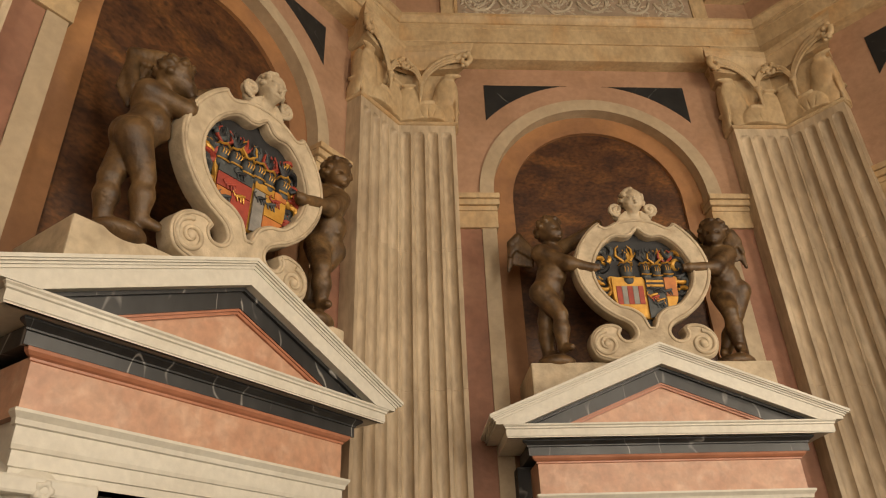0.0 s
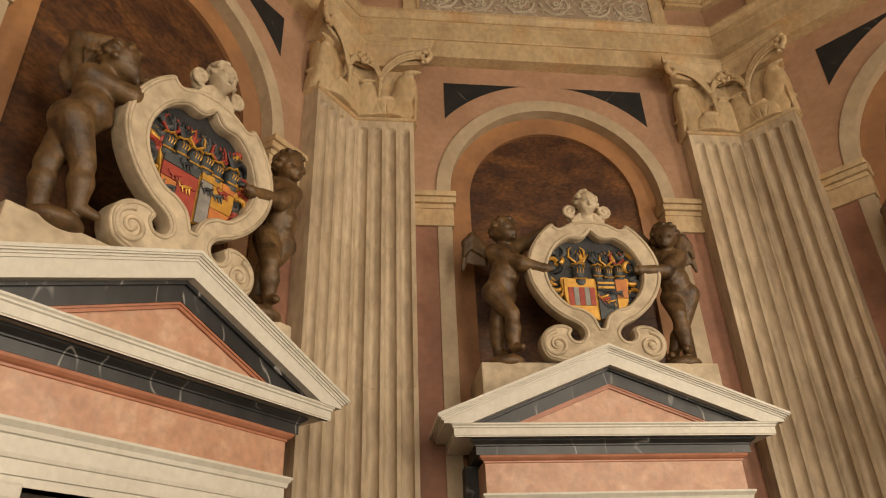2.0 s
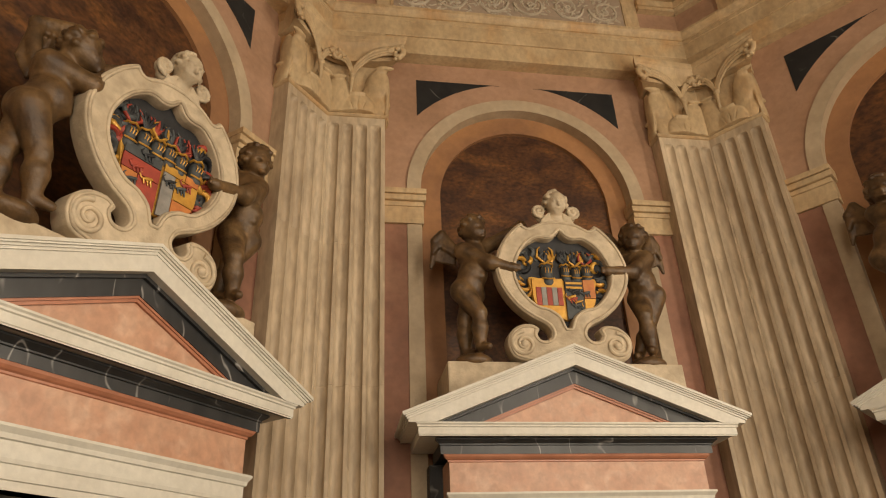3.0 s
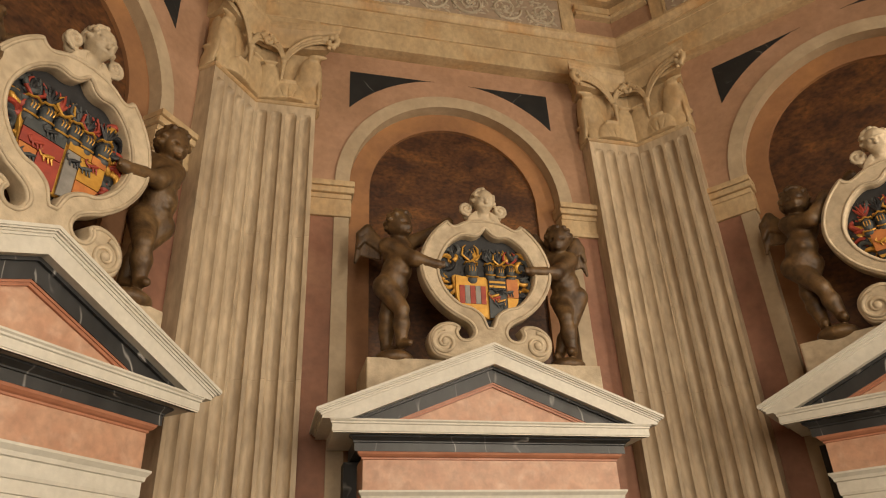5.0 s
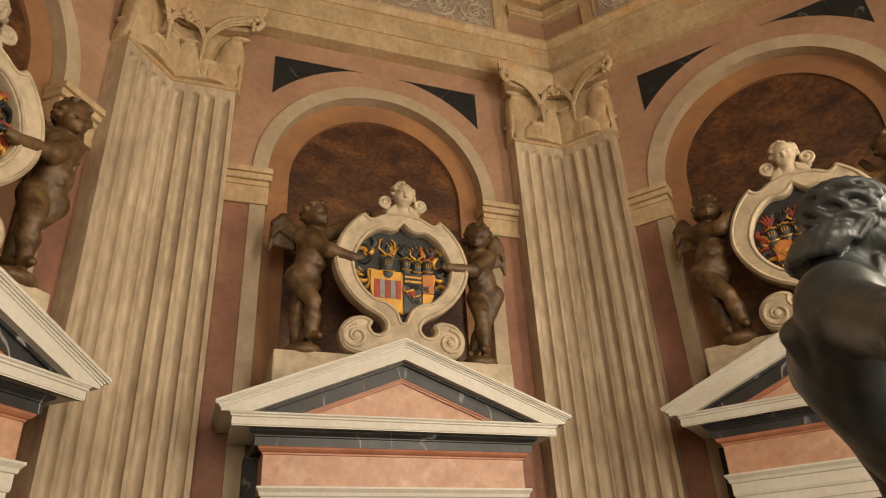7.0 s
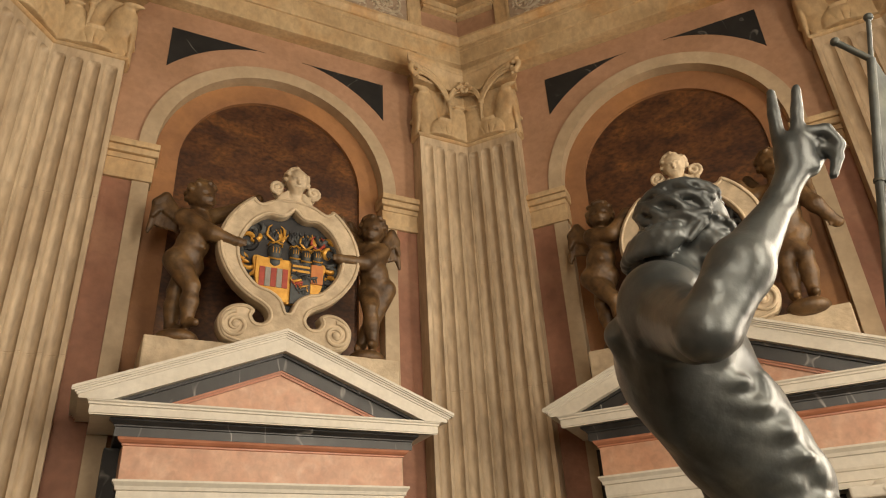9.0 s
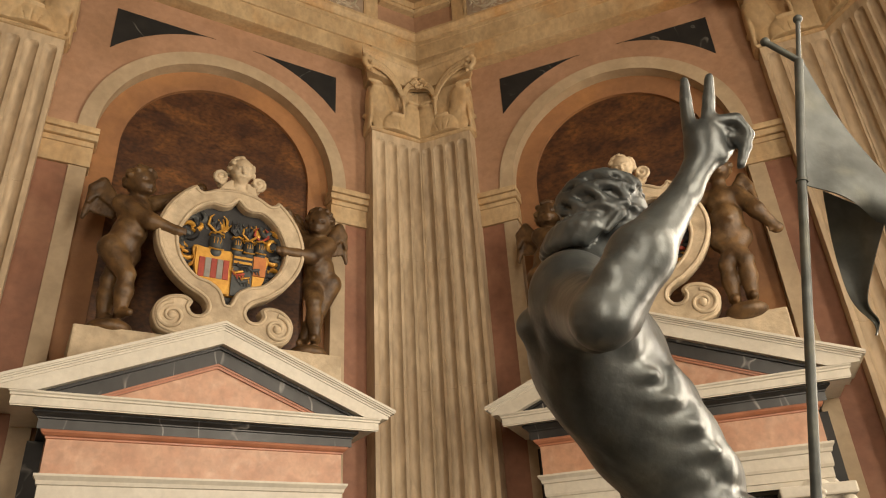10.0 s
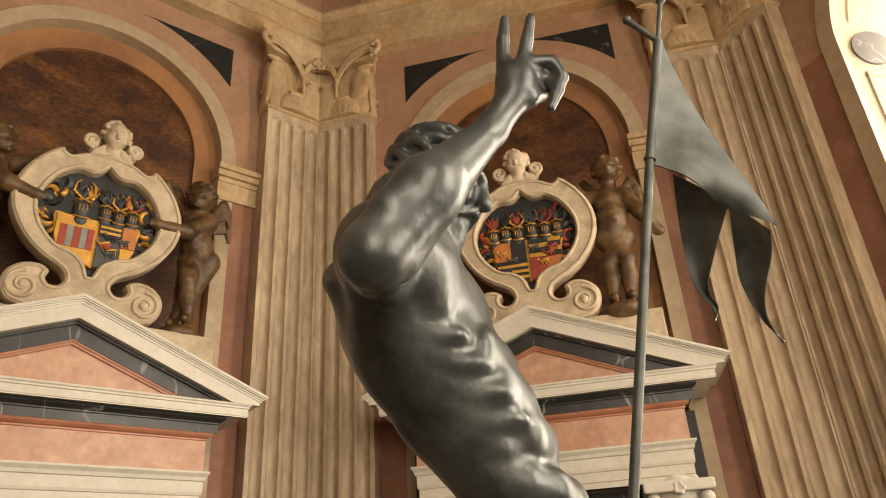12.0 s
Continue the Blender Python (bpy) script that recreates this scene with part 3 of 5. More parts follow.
def smooth_line(pts, n=6, closed=False):
    """A Catmull-Rom line through pts."""
    m, out = len(pts), []
    for i in range(m if closed else m - 1):
        p = [np.array(pts[(i + j) % m if closed else min(max(i + j, 0), m - 1)], float) for j in (-1, 0, 1, 2)]
        for s in range(n):
            t = s / n
            out.append(tuple(0.5 * (2 * p[1] + (p[2] - p[0]) * t + (2 * p[0] - 5 * p[1] + 4 * p[2] - p[3]) * t * t + (3 * p[1] - p[0] - 3 * p[2] + p[3]) * t**3)))
    if not closed:
        out.append(tuple(map(float, pts[-1])))
    return out


def plate(name, outlines, depth, bevel, material, smooth=35):
    """A flat carved plate in x and z, with holes, its middle at y = 0."""
    cu = bpy.data.curves.new(name, "CURVE")
    cu.dimensions, cu.fill_mode, cu.extrude, cu.bevel_depth, cu.bevel_resolution, cu.offset = "2D", "BOTH", depth / 2 - bevel, bevel, 2, -bevel
    for line in outlines:
        sp = cu.splines.new("POLY")
        sp.points.add(len(line) - 1)
        sp.use_cyclic_u = True
        for q, (x, z) in zip(sp.points, line):
            q.co = (x, z, 0, 1)
    ob = new(name, cu)
    me = bpy.data.meshes.new_from_object(ob.evaluated_get(bpy.context.evaluated_depsgraph_get()))
    bpy.data.objects.remove(ob)
    bpy.data.curves.remove(cu)
    me.transform(Matrix.Rotation(radians(90), 4, "X"))
    me.name = name
    me.materials.clear()
    me.materials.append(material)
    me.shade_smooth()
    me.set_sharp_from_angle(angle=radians(smooth))
    return me


def spiral(cx, cz, r0, r1, a0, turns, n=26):
    return [(cx + (r0 + (r1 - r0) * i / n) * math.cos(a0 + 2 * PI * turns * i / n), cz + (r0 + (r1 - r0) * i / n) * math.sin(a0 + 2 * PI * turns * i / n)) for i in range(n + 1)]


# leaf carving of the corner capitals
def leaves():
    turn = Matrix.Rotation(-STEP, 3, "Z")
    bm = bmesh.new()
    first = lambda u, d, z: Vector((u, R - d, z))
    second = lambda u, d, z: turn @ Vector((-u, R - d, z))

    def stem(pts, r0, r1, offset=0.0):
        line = smooth_line(pts, 5)
        for to3 in (first, second):
            tube(bm, [to3(u, d, z + offset) for u, d, z in line], [r0 + (r1 - r0) * i / (len(line) - 1) for i in range(len(line))], 8)

    def knob(u, d, z, r):
        for to3 in (first, second):
            bmesh.ops.create_icosphere(bm, subdivisions=2, radius=1, matrix=Matrix.Translation(to3(u, d, z)) @ Matrix.Diagonal((r, r, r * 0.85, 1)))

    def pad(u, d, z, ru, rd, rz, lean=0.0):
        """A plump leaf lobe on the bell."""
        for to3, spin in ((first, Matrix.Identity(4)), (second, turn.to_4x4())):
            bmesh.ops.create_icosphere(bm, subdivisions=3, radius=1, matrix=Matrix.Translation(to3(u, d, z)) @ spin @ Matrix.Rotation(lean, 4, "X") @ Matrix.Diagonal((ru, rd, rz, 1)))

    # plump leaves: a tall one under the horn, a round-headed one low on the face, half a heart beside the corner, small ones on the return
    pr = [("e", (1.395, 0.15, TOP + 0.15), (0.105, 0.04, 0.30), None, 0.02), ("e", (1.345, 0.175, TOP + 0.40), (0.095, 0.04, 0.15), None, 0.05), ("e", (1.29, 0.225, TOP + 0.53), (0.08, 0.025, 0.018), None, 0.05),
          ("e", (1.53, 0.187, TOP + 0.07), (0.15, 0.05, 0.165), None, 0.006), ("e", (1.53, 0.222, TOP + 0.222), (0.07, 0.016, 0.012), None, 0.03),
          ("e", (1.70, 0.178, TOP + 0.18), (0.13, 0.05, 0.25), None, 0.006), ("e", (1.70, 0.222, TOP + 0.41), (0.07, 0.018, 0.014), None, 0.03),
          ("e", (1.275, 0.07, TOP + 0.06), (0.028, 0.075, 0.16), None, 0.012), ("e", (1.25, 0.07, TOP + 0.21), (0.022, 0.04, 0.014), None, 0.02),
          ("e", (1.27, 0.12, TOP + 0.30), (0.03, 0.07, 0.24), None, 0.012)]
    for u, z, lean in ((1.53, 0.10, 0), (1.47, 0.10, 0.3), (1.59, 0.10, -0.3), (1.65, 0.24, 0.15), (1.36, 0.27, 0.12), (1.43, 0.2, 0)):
        pr.append(("x", (u, 0.236, TOP + z), (0.004, 0.014, 0.09), np.array(Matrix.Rotation(-lean, 3, "Y")), 0.006))
    pr.append(("x", (1.5, 0.2, TOP - 0.47), (1.2, 0.9, 0.50), None, 0.004))
    verts, faces = skin(pr, 0.008, 0.02)
    for to3 in (first, second):
        made = [bm.verts.new(to3(*v)) for v in verts.tolist()]
        for f in faces.tolist():
            bm.faces.new([made[q] for q in f])
    # branching stalks with flat volutes
    stem([(1.60, 0.205, 7.585), (1.592, 0.225, 7.68), (1.585, 0.23, 7.80)], 0.008, 0.024)
    knob(1.585, 0.23, 7.81, 0.034)
    for o, r in ((0.0, 0.016), (0.033, 0.02), (-0.03, 0.012)):
        stem([(1.585, 0.215, 7.80), (1.555, 0.225, 7.89), (1.49, 0.245, 7.97), (1.40, 0.27, 8.03), (1.29, 0.29, 8.06), (1.18, 0.30, 8.055)], r, r * 1.3, o)
        stem([(1.585, 0.215, 7.80), (1.605, 0.225, 7.89), (1.645, 0.24, 7.97), (1.70, 0.25, 8.0)], r, r * 0.8, o)
    # scrolls beside the corner and under the horns
    stem([(1.66, 0.25, 7.99), (1.70, 0.26, 8.04), (1.745, 0.262, 8.03), (1.75, 0.265, 7.985), (1.715, 0.268, 7.97), (1.70, 0.27, 8.0)], 0.027, 0.017)
    stem([(1.26, 0.29, 8.07), (1.185, 0.315, 8.09), (1.135, 0.325, 8.05), (1.15, 0.33, 7.99), (1.20, 0.325, 7.985), (1.205, 0.33, 8.03)], 0.034, 0.02)
    pad(1.77, 0.235, 8.05, 0.06, 0.04, 0.05)
    for a in range(7):
        knob(1.755 + 0.05 * math.cos(a * 0.9), 0.262 + 0.012 * math.sin(2 * a), 8.06 + 0.04 * math.sin(a * 0.9), 0.019)
    for u, z, r in ((1.15, 8.10, 0.03), (1.185, 8.07, 0.03), (1.14, 8.02, 0.028), (1.17, 7.965, 0.026), (1.205, 7.95, 0.02), (1.125, 8.06, 0.022)):
        knob(u, 0.325, z, r)
    return link_mesh("leaf_carving", bm, CREAM, 50)


LEAF_MESH = leaves()
for cap in CAPITALS:
    part("leaf_carving", LEAF_MESH, CREAM, cap, "deeply carved leaves and volutes")


# small leaf capitals of the tomb columns
def small_capital():
    prims = []
    for ring, (z, r, count, size) in enumerate(((3.66, 0.145, 8, (0.045, 0.02, 0.05)), (3.73, 0.155, 8, (0.045, 0.022, 0.055)))):
        for i in range(count):
            a = 2 * PI * (i + 0.5 * ring) / count
            t = np.array(Matrix.Rotation(a + PI / 2, 3, "Z"))
            c = np.array((r * math.cos(a), -0.33 + r * math.sin(a), z))
            prims.append(("e", c, size, t, 0.01))
            prims.append(("e", c + np.array((0.02 * math.cos(a), 0.02 * math.sin(a), size[2] * 0.8)), (0.03, 0.022, 0.016), t, 0.01))
    for sx in (-1, 1):
        for sy in (-1, 1):
            c = np.array((0.155 * sx, -0.33 + 0.155 * sy, 3.80))
            prims.append(("e", c, (0.045, 0.045, 0.045), None, 0.01))
            prims.append(("e", c + np.array((0.02 * sx, 0.02 * sy, 0)), (0.02, 0.02, 0.02), None, 0.004))
    for c in ((0, -0.53, 3.86), (0, -0.13, 3.86)):
        for i in range(5):
            prims.append(("e", (c[0] + 0.028 * math.cos(i * 1.257), c[1], c[2] + 0.028 * math.sin(i * 1.257)), (0.018, 0.02, 0.018), None, 0.006))
    prims.append(("c", (0, -0.33, 3.6), (0, -0.33, 3.85), 0.13, 0.165))
    return skin_mesh("leaf_ring", prims, WHITE, 0.009, 0.01, relax=1)


RING_MESH = small_capital()
for cap, x in COLUMN_CAPS:
    part("leaf_ring", RING_MESH, WHITE, cap, "carved leaves and small volutes", at=Matrix.Translation((x, 0, 0)))


# scrollwork in the frieze: spiral stems and leaves in low relief
def scrollwork():
    bm = bmesh.new()
    rnd = random.Random(4)
    y = -0.146
    for i in range(6):
        cx = -1.0 + 0.4 * i
        s = 1 if i % 2 else -1
        line = spiral(cx, 9.02, 0.17, 0.02, PI * (0.5 + 0.5 * s), s * 1.75, 30)
        tube(bm, [(x, y, z) for x, z in line], [0.018 - 0.010 * j / 30 for j in range(31)], 6)
        for j in range(2, 30, 3):
            x, z = line[j]
            a = rnd.uniform(0, 2 * PI)
            m = Matrix.Translation((x + 0.02 * math.cos(a), y, z + 0.02 * math.sin(a))) @ Matrix.Rotation(a, 4, "Y") @ Matrix.Diagonal((0.036, 0.015, 0.016, 1))
            bmesh.ops.create_icosphere(bm, subdivisions=1, radius=1, matrix=m)
        for a in range(6):
            m = Matrix.Translation((cx + 0.025 * math.cos(a * 1.05), y - 0.005, 9.02 + 0.025 * math.sin(a * 1.05))) @ Matrix.Diagonal((0.018, 0.014, 0.018, 1))
            bmesh.ops.create_icosphere(bm, subdivisions=1, radius=1, matrix=m)
    for i in range(280):
        m = Matrix.Translation((rnd.uniform(-1.15, 1.15), y + 0.004, rnd.uniform(8.83, 9.22))) @ Matrix.Rotation(rnd.uniform(0, PI), 4, "Y") @ Matrix.Diagonal((rnd.uniform(0.02, 0.055), 0.014, rnd.uniform(0.007, 0.014), 1))
        bmesh.ops.create_icosphere(bm, subdivisions=1, radius=1, matrix=m)
    return link_mesh("scrollwork", bm, STUCCO, 60)


STUCCO = mat("stucco_relief", (0.50, 0.42, 0.31), 0.7, second=(0.42, 0.35, 0.25), scale=8, bump=0.2)
FIELD = mat("frieze_ground", (0.36, 0.27, 0.19), 0.75, second=(0.31, 0.23, 0.16), scale=5, bump=0.2)
SCROLL_MESH = scrollwork()
for ob in [o for o in scene.objects if o.name.split(".")[0] == "frieze_field"]:
    ob.data.materials[0] = FIELD
    relief = part("scrollwork", SCROLL_MESH, STUCCO, ob, "stucco scrolls and leaves in low relief")
    for x0, x1, z0, z1 in ((-1.22, 1.22, 8.775, 8.80), (-1.22, 1.22, 9.25, 9.275), (-1.235, -1.205, 8.775, 9.275), (1.205, 1.235, 8.775, 9.275)):
        part("frieze_frame", one_box(x0, x1, -0.156, -0.12, z0, z1, bevel=0.004), CREAM, ob)

# arched windows with splayed, panelled reveals
GLASS = mat("window_glass", (0.8, 0.85, 0.85), 0.1, bump=0)
FRAME = mat("dark_window_iron", (0.05, 0.05, 0.05), 0.5, 0.6, bump=0.1)
REVEAL = mat("reveal_plaster", (0.52, 0.445, 0.325), 0.65, second=(0.46, 0.39, 0.28), scale=3, stain=(0.5, 0.40, 0.25), stain_amount=0.3, bump=0.15)
SILL = 2.6


def reveal_at(f):
    return ARC_R - 0.002 + (0.70 - ARC_R) * f, 0.046 + 0.60 * f


def splay(f0, f1, lift=0.0, s0=0.0, s1=1.0, legs=True, n=40, z_low=SILL):
    """A strip of the splayed reveal between the depths f0 and f1."""
    bm = bmesh.new()
    rows = []
    for f in (f0, f1):
        r, y = reveal_at(f)
        r -= lift
        line = [(r * math.cos(PI - PI * (s0 + (s1 - s0) * i / n)), ARC_Z + r * math.sin(PI - PI * (s0 + (s1 - s0) * i / n))) for i in range(n + 1)]
        if legs:
            line = [(-r, z_low)] + line + [(r, z_low)]
        rows.append([bm.verts.new((x, y, z)) for x, z in line])
    for i in range(len(rows[0]) - 1):
        bm.faces.new((rows[0][i], rows[0][i + 1], rows[1][i + 1], rows[1][i]))
    return bm


for k in WINDOWS:
    win = new(f"window_{k - 1}")
    win.matrix_basis = bay(k)
    tagged(win, "tall arched window in a splayed cream reveal", "window", kind="structure")
    rev = part("reveal", splay(0, 1), REVEAL, win, "cream splayed plaster reveal")
    part("sill", one_box(-0.96, 0.96, 0.05, 0.66, SILL - 0.3, SILL), CREAM, win)
    part("parapet", one_box(-0.96, 0.96, 0.05, 0.3, 0, SILL - 0.3), PINK, win)
    for s in (-1, 1):
        # marble roundel at the springing and framed fields above and below it
        r, y = reveal_at(0.30)
        place = Matrix.Translation((s * (r - 0.006), y, 6.69)) @ Matrix.Rotation(s * math.atan2(ARC_R - 0.70, 0.60), 4, "Z") @ Matrix.Rotation(radians(90), 4, "Y")
        bm = bmesh.new()
        bmesh.ops.create_cone(bm, cap_ends=True, segments=40, radius1=0.15, radius2=0.15, depth=0.02)
        part("roundel", bm, GREYDISC, rev, "white-veined grey marble roundel", at=place)
        for z0, z1 in ((SILL + 0.15, 6.46),):
            for f0, f1, za, zb in ((0.12, 0.16, z0, z1), (0.70, 0.74, z0, z1), (0.12, 0.74, z1 - 0.02, z1 + 0.02), (0.12, 0.74, z0 - 0.02, z0 + 0.02)):
                ra, ya = reveal_at(f0)
                rb, yb = reveal_at(f1)
                bm = prism(bmesh.new(), [(s * ra, ya), (s * rb, yb), (s * (rb - 0.014), yb), (s * (ra - 0.014), ya)], lambda x, y_, z: (x, y_, z), za, zb)
                part("field_moulding", bm, REVEAL, rev)
    for f0, f1, a0, a1 in ((0.12, 0.16, 0.06, 0.94), (0.70, 0.74, 0.06, 0.94)):
        part("field_moulding", splay(f0, f1, 0.012, a0, a1, legs=False), REVEAL, rev)
    for x in (-0.7, -0.35, 0.0, 0.35, 0.7):
        top = ARC_Z + math.sqrt(max(0.0, 0.7**2 - x * x))
        part("mullion", one_box(x - 0.015, x + 0.015, 0.635, 0.66, SILL, max(top, SILL + 0.5)), FRAME, win)
    for i in range(8):
        z = SILL + 0.55 * (i + 0.5)
        half = 0.7 if z < ARC_Z else math.sqrt(max(0.01, 0.7**2 - (z - ARC_Z) ** 2))
        part("glazing_bar", one_box(-half, half, 0.637, 0.658, z - 0.012, z + 0.012), FRAME, win)
    pane = part("pane", one_box(-0.75, 0.75, 0.70, 0.71, SILL, ARC_Z + 0.75), GLASS, win)
    part("outer_wall", arch_plate(-HALF - 0.3, HALF + 0.3, 0, 9.8, 0.70, 0.64, 0.70), PINK, win)


# winged boys in brown bronze beside each cartouche
def boy(side, head, shoulder_near, shoulder_far, hip, hand_a, elbow_a, hand_b, elbow_b, knee_a, foot_a, knee_b, foot_b, wing, face=(0.5, -0.8, -0.25), seed=0):
    """One figure, in a wall's own axes (x along the wall, y into it), as one skin. Places are given as (u, d, z)."""
    P = lambda q: np.array((q[0], -q[1], q[2]))
    H, A, B, K = P(head), P(shoulder_near), P(shoulder_far), P(hip)
    chest = (A + B) / 2 - np.array((0, 0, 0.06))
    belly = chest * 0.45 + K * 0.55
    F = np.array(face, float)
    F /= np.linalg.norm(F)
    rnd = random.Random(seed)
    pr = [
        ("e", chest, (0.118, 0.105, 0.13), None, 0.035), ("e", belly + F * 0.035, (0.114, 0.108, 0.115), None, 0.035), ("e", K, (0.118, 0.108, 0.11), None, 0.035), ("e", belly + F * 0.135 - np.array((0, 0, 0.01)), (0.02, 0.02, 0.015), None, 0.03),
        ("c", chest + np.array((0, 0, 0.08)), H, 0.05, 0.05, 0.03),
        ("e", H, (0.098, 0.101, 0.11), None, 0.02), ("e", H + F * 0.055 - np.array((0, 0, 0.04)), (0.072, 0.066, 0.062), None, 0.03),
        ("e", H + F * 0.118 - np.array((0, 0, 0.02)), (0.018, 0.018, 0.022), None, 0.015), ("e", H + F * 0.105 - np.array((0, 0, 0.068)), (0.028, 0.022, 0.014), None, 0.012),
        ("c", A, P(elbow_a), 0.07, 0.056), ("c", P(elbow_a), P(hand_a), 0.056, 0.034), ("e", P(hand_a), (0.045, 0.035, 0.035), None, 0.02),
        ("c", B, P(elbow_b), 0.066, 0.054), ("c", P(elbow_b), P(hand_b), 0.054, 0.034), ("e", P(hand_b), (0.04, 0.035, 0.04), None, 0.02),
    ]
    side_x = np.cross(F, (0, 0, 1.0))
    side_x /= np.linalg.norm(side_x)
    for s, knee, foot in ((1, knee_a, foot_a), (-1, knee_b, foot_b)):
        hip_s = K + side_x * s * 0.06 - np.array((0, 0, 0.03))
        kn, ft = P(knee), P(foot)
        toe = ft + np.array((F[0], F[1], 0)) * 0.09 + np.array((0, 0, -0.02))
        pr += [("c", hip_s, kn, 0.092, 0.06, 0.015), ("c", kn, kn * 0.55 + ft * 0.45, 0.052, 0.058, 0.012), ("c", kn * 0.55 + ft * 0.45, ft, 0.062, 0.038, 0.02), ("c", ft, toe, 0.038, 0.026, 0.015)]
    # cut for the eye sockets and the brow, then curls
    for s in (-1, 1):
        pr.append(("x", H + F * 0.112 + side_x * s * 0.042 + np.array((0, 0, 0.012)), (0.022, 0.022, 0.014), None, 0.012))
    for i in range(70):
        z = rnd.uniform(-0.45, 1)
        a = rnd.uniform(0, 2 * PI)
        q = np.array((math.sqrt(1 - z * z) * math.cos(a), math.sqrt(1 - z * z) * math.sin(a), z))
        if q @ F > 0.35 and z < 0.55:
            continue
        pr.append(("e", H + q * np.array((0.098, 0.101, 0.109)), (0.025, 0.025, 0.020), None, 0.006))
    # fingers of the hand that is seen
    for i in range(3):
        pr.append(("c", P(hand_a), P(hand_a) + np.array((-side * 0.05, -0.02, -0.02 + 0.018 * i)), 0.014, 0.010, 0.008))
    # wings, each a few overlapping feather rows
    for (root, tip_, thin) in wing:
        a, b = P(root), P(tip_)
        for i in range(6):
            f = i / 5
            q = a * (1 - f) + b * f
            drop = 0.12 + 0.11 * f
            pr.append(("c", q, q + np.array((0.03 * side * f, 0.02, -drop)), 0.026, 0.015, 0.006))
            pr.append(("c", q, q + np.array((0.015 * side * f, -0.012, -drop * 0.5)), 0.026, 0.018, 0.006))
        pr.append(("c", a, b, 0.036, 0.032, 0.015))
    # mound under the feet
    c = (P(foot_a) + P(foot_b)) / 2
    pr.append(("e", np.array((c[0], c[1], 5.06)), (0.14, 0.12, 0.065), None, 0.02))
    return skin_mesh("winged_boy", pr, BROWN, 0.0085, 0.025, relax=1)


LEFT_POSE = dict(side=-1, head=(-0.62, 0.42, 6.14), shoulder_near=(-0.71, 0.43, 5.93), shoulder_far=(-0.535, 0.32, 6.02), hip=(-0.675, 0.36, 5.64),
                 hand_a=(-0.354, 0.54, 5.745), elbow_a=(-0.52, 0.52, 5.79), hand_b=(-0.20, 0.34, 6.24), elbow_b=(-0.36, 0.29, 6.13),
                 knee_a=(-0.615, 0.45, 5.41), foot_a=(-0.615, 0.42, 5.16), knee_b=(-0.70, 0.32, 5.41), foot_b=(-0.70, 0.28, 5.16),
                 wing=(((-0.745, 0.29, 6.02), (-0.84, 0.27, 6.16), 0), ((-0.84, 0.27, 6.16), (-0.90, 0.27, 6.10), 0)), face=(0.5, -0.75, -0.4))
RIGHT_POSE = dict(side=1, head=(0.70, 0.42, 6.12), shoulder_near=(0.775, 0.42, 5.93), shoulder_far=(0.64, 0.34, 5.96), hip=(0.755, 0.35, 5.65),
                  hand_a=(0.385, 0.54, 5.745), elbow_a=(0.60, 0.50, 5.765), hand_b=(0.46, 0.33, 6.20), elbow_b=(0.575, 0.28, 6.06),
                  knee_a=(0.66, 0.45, 5.42), foot_a=(0.70, 0.40, 5.16), knee_b=(0.74, 0.33, 5.40), foot_b=(0.64, 0.28, 5.16),
                  wing=(((0.82, 0.29, 6.04), (0.925, 0.27, 6.20), 0), ((0.925, 0.27, 6.20), (0.965, 0.27, 6.13), 0), ((0.65, 0.28, 6.06), (0.56, 0.27, 6.21), 0)), face=(-0.45, -0.7, -0.5))
FAR_POSE = dict(RIGHT_POSE, head=(0.69, 0.42, 6.21), shoulder_near=(0.775, 0.42, 5.96), shoulder_far=(0.575, 0.38, 6.0), hip=(0.66, 0.40, 5.66),
                hand_a=(0.97, 0.44, 5.62), elbow_a=(0.87, 0.48, 5.77), hand_b=(0.44, 0.40, 6.10), elbow_b=(0.50, 0.38, 5.98), knee_a=(0.715, 0.46, 5.42), foot_a=(0.70, 0.42, 5.16),
                knee_b=(0.59, 0.44, 5.41), foot_b=(0.585, 0.41, 5.16), wing=(((0.78, 0.28, 6.06), (0.86, 0.26, 6.17), 0), ((0.86, 0.26, 6.17), (0.90, 0.26, 6.08), 0), ((0.58, 0.28, 6.07), (0.51, 0.26, 6.21), 0)),
                face=(0.05, -0.9, -0.25))
FIRST_POSE = dict(LEFT_POSE, face=(0.8, -0.4, -0.35), head=(-0.52, 0.43, 6.10), shoulder_near=(-0.65, 0.43, 5.90), shoulder_far=(-0.52, 0.34, 5.98), hip=(-0.655, 0.39, 5.62), hand_a=(-0.33, 0.48, 6.03), elbow_a=(-0.47, 0.51, 5.85), knee_a=(-0.59, 0.46, 5.37), foot_a=(-0.56, 0.44, 5.15), knee_b=(-0.70, 0.35, 5.36), foot_b=(-0.68, 0.32, 5.15),
                  wing=(((-0.66, 0.29, 6.0), (-0.69, 0.26, 6.22), 0), ((-0.69, 0.26, 6.24), (-0.52, 0.28, 6.33), 0)))
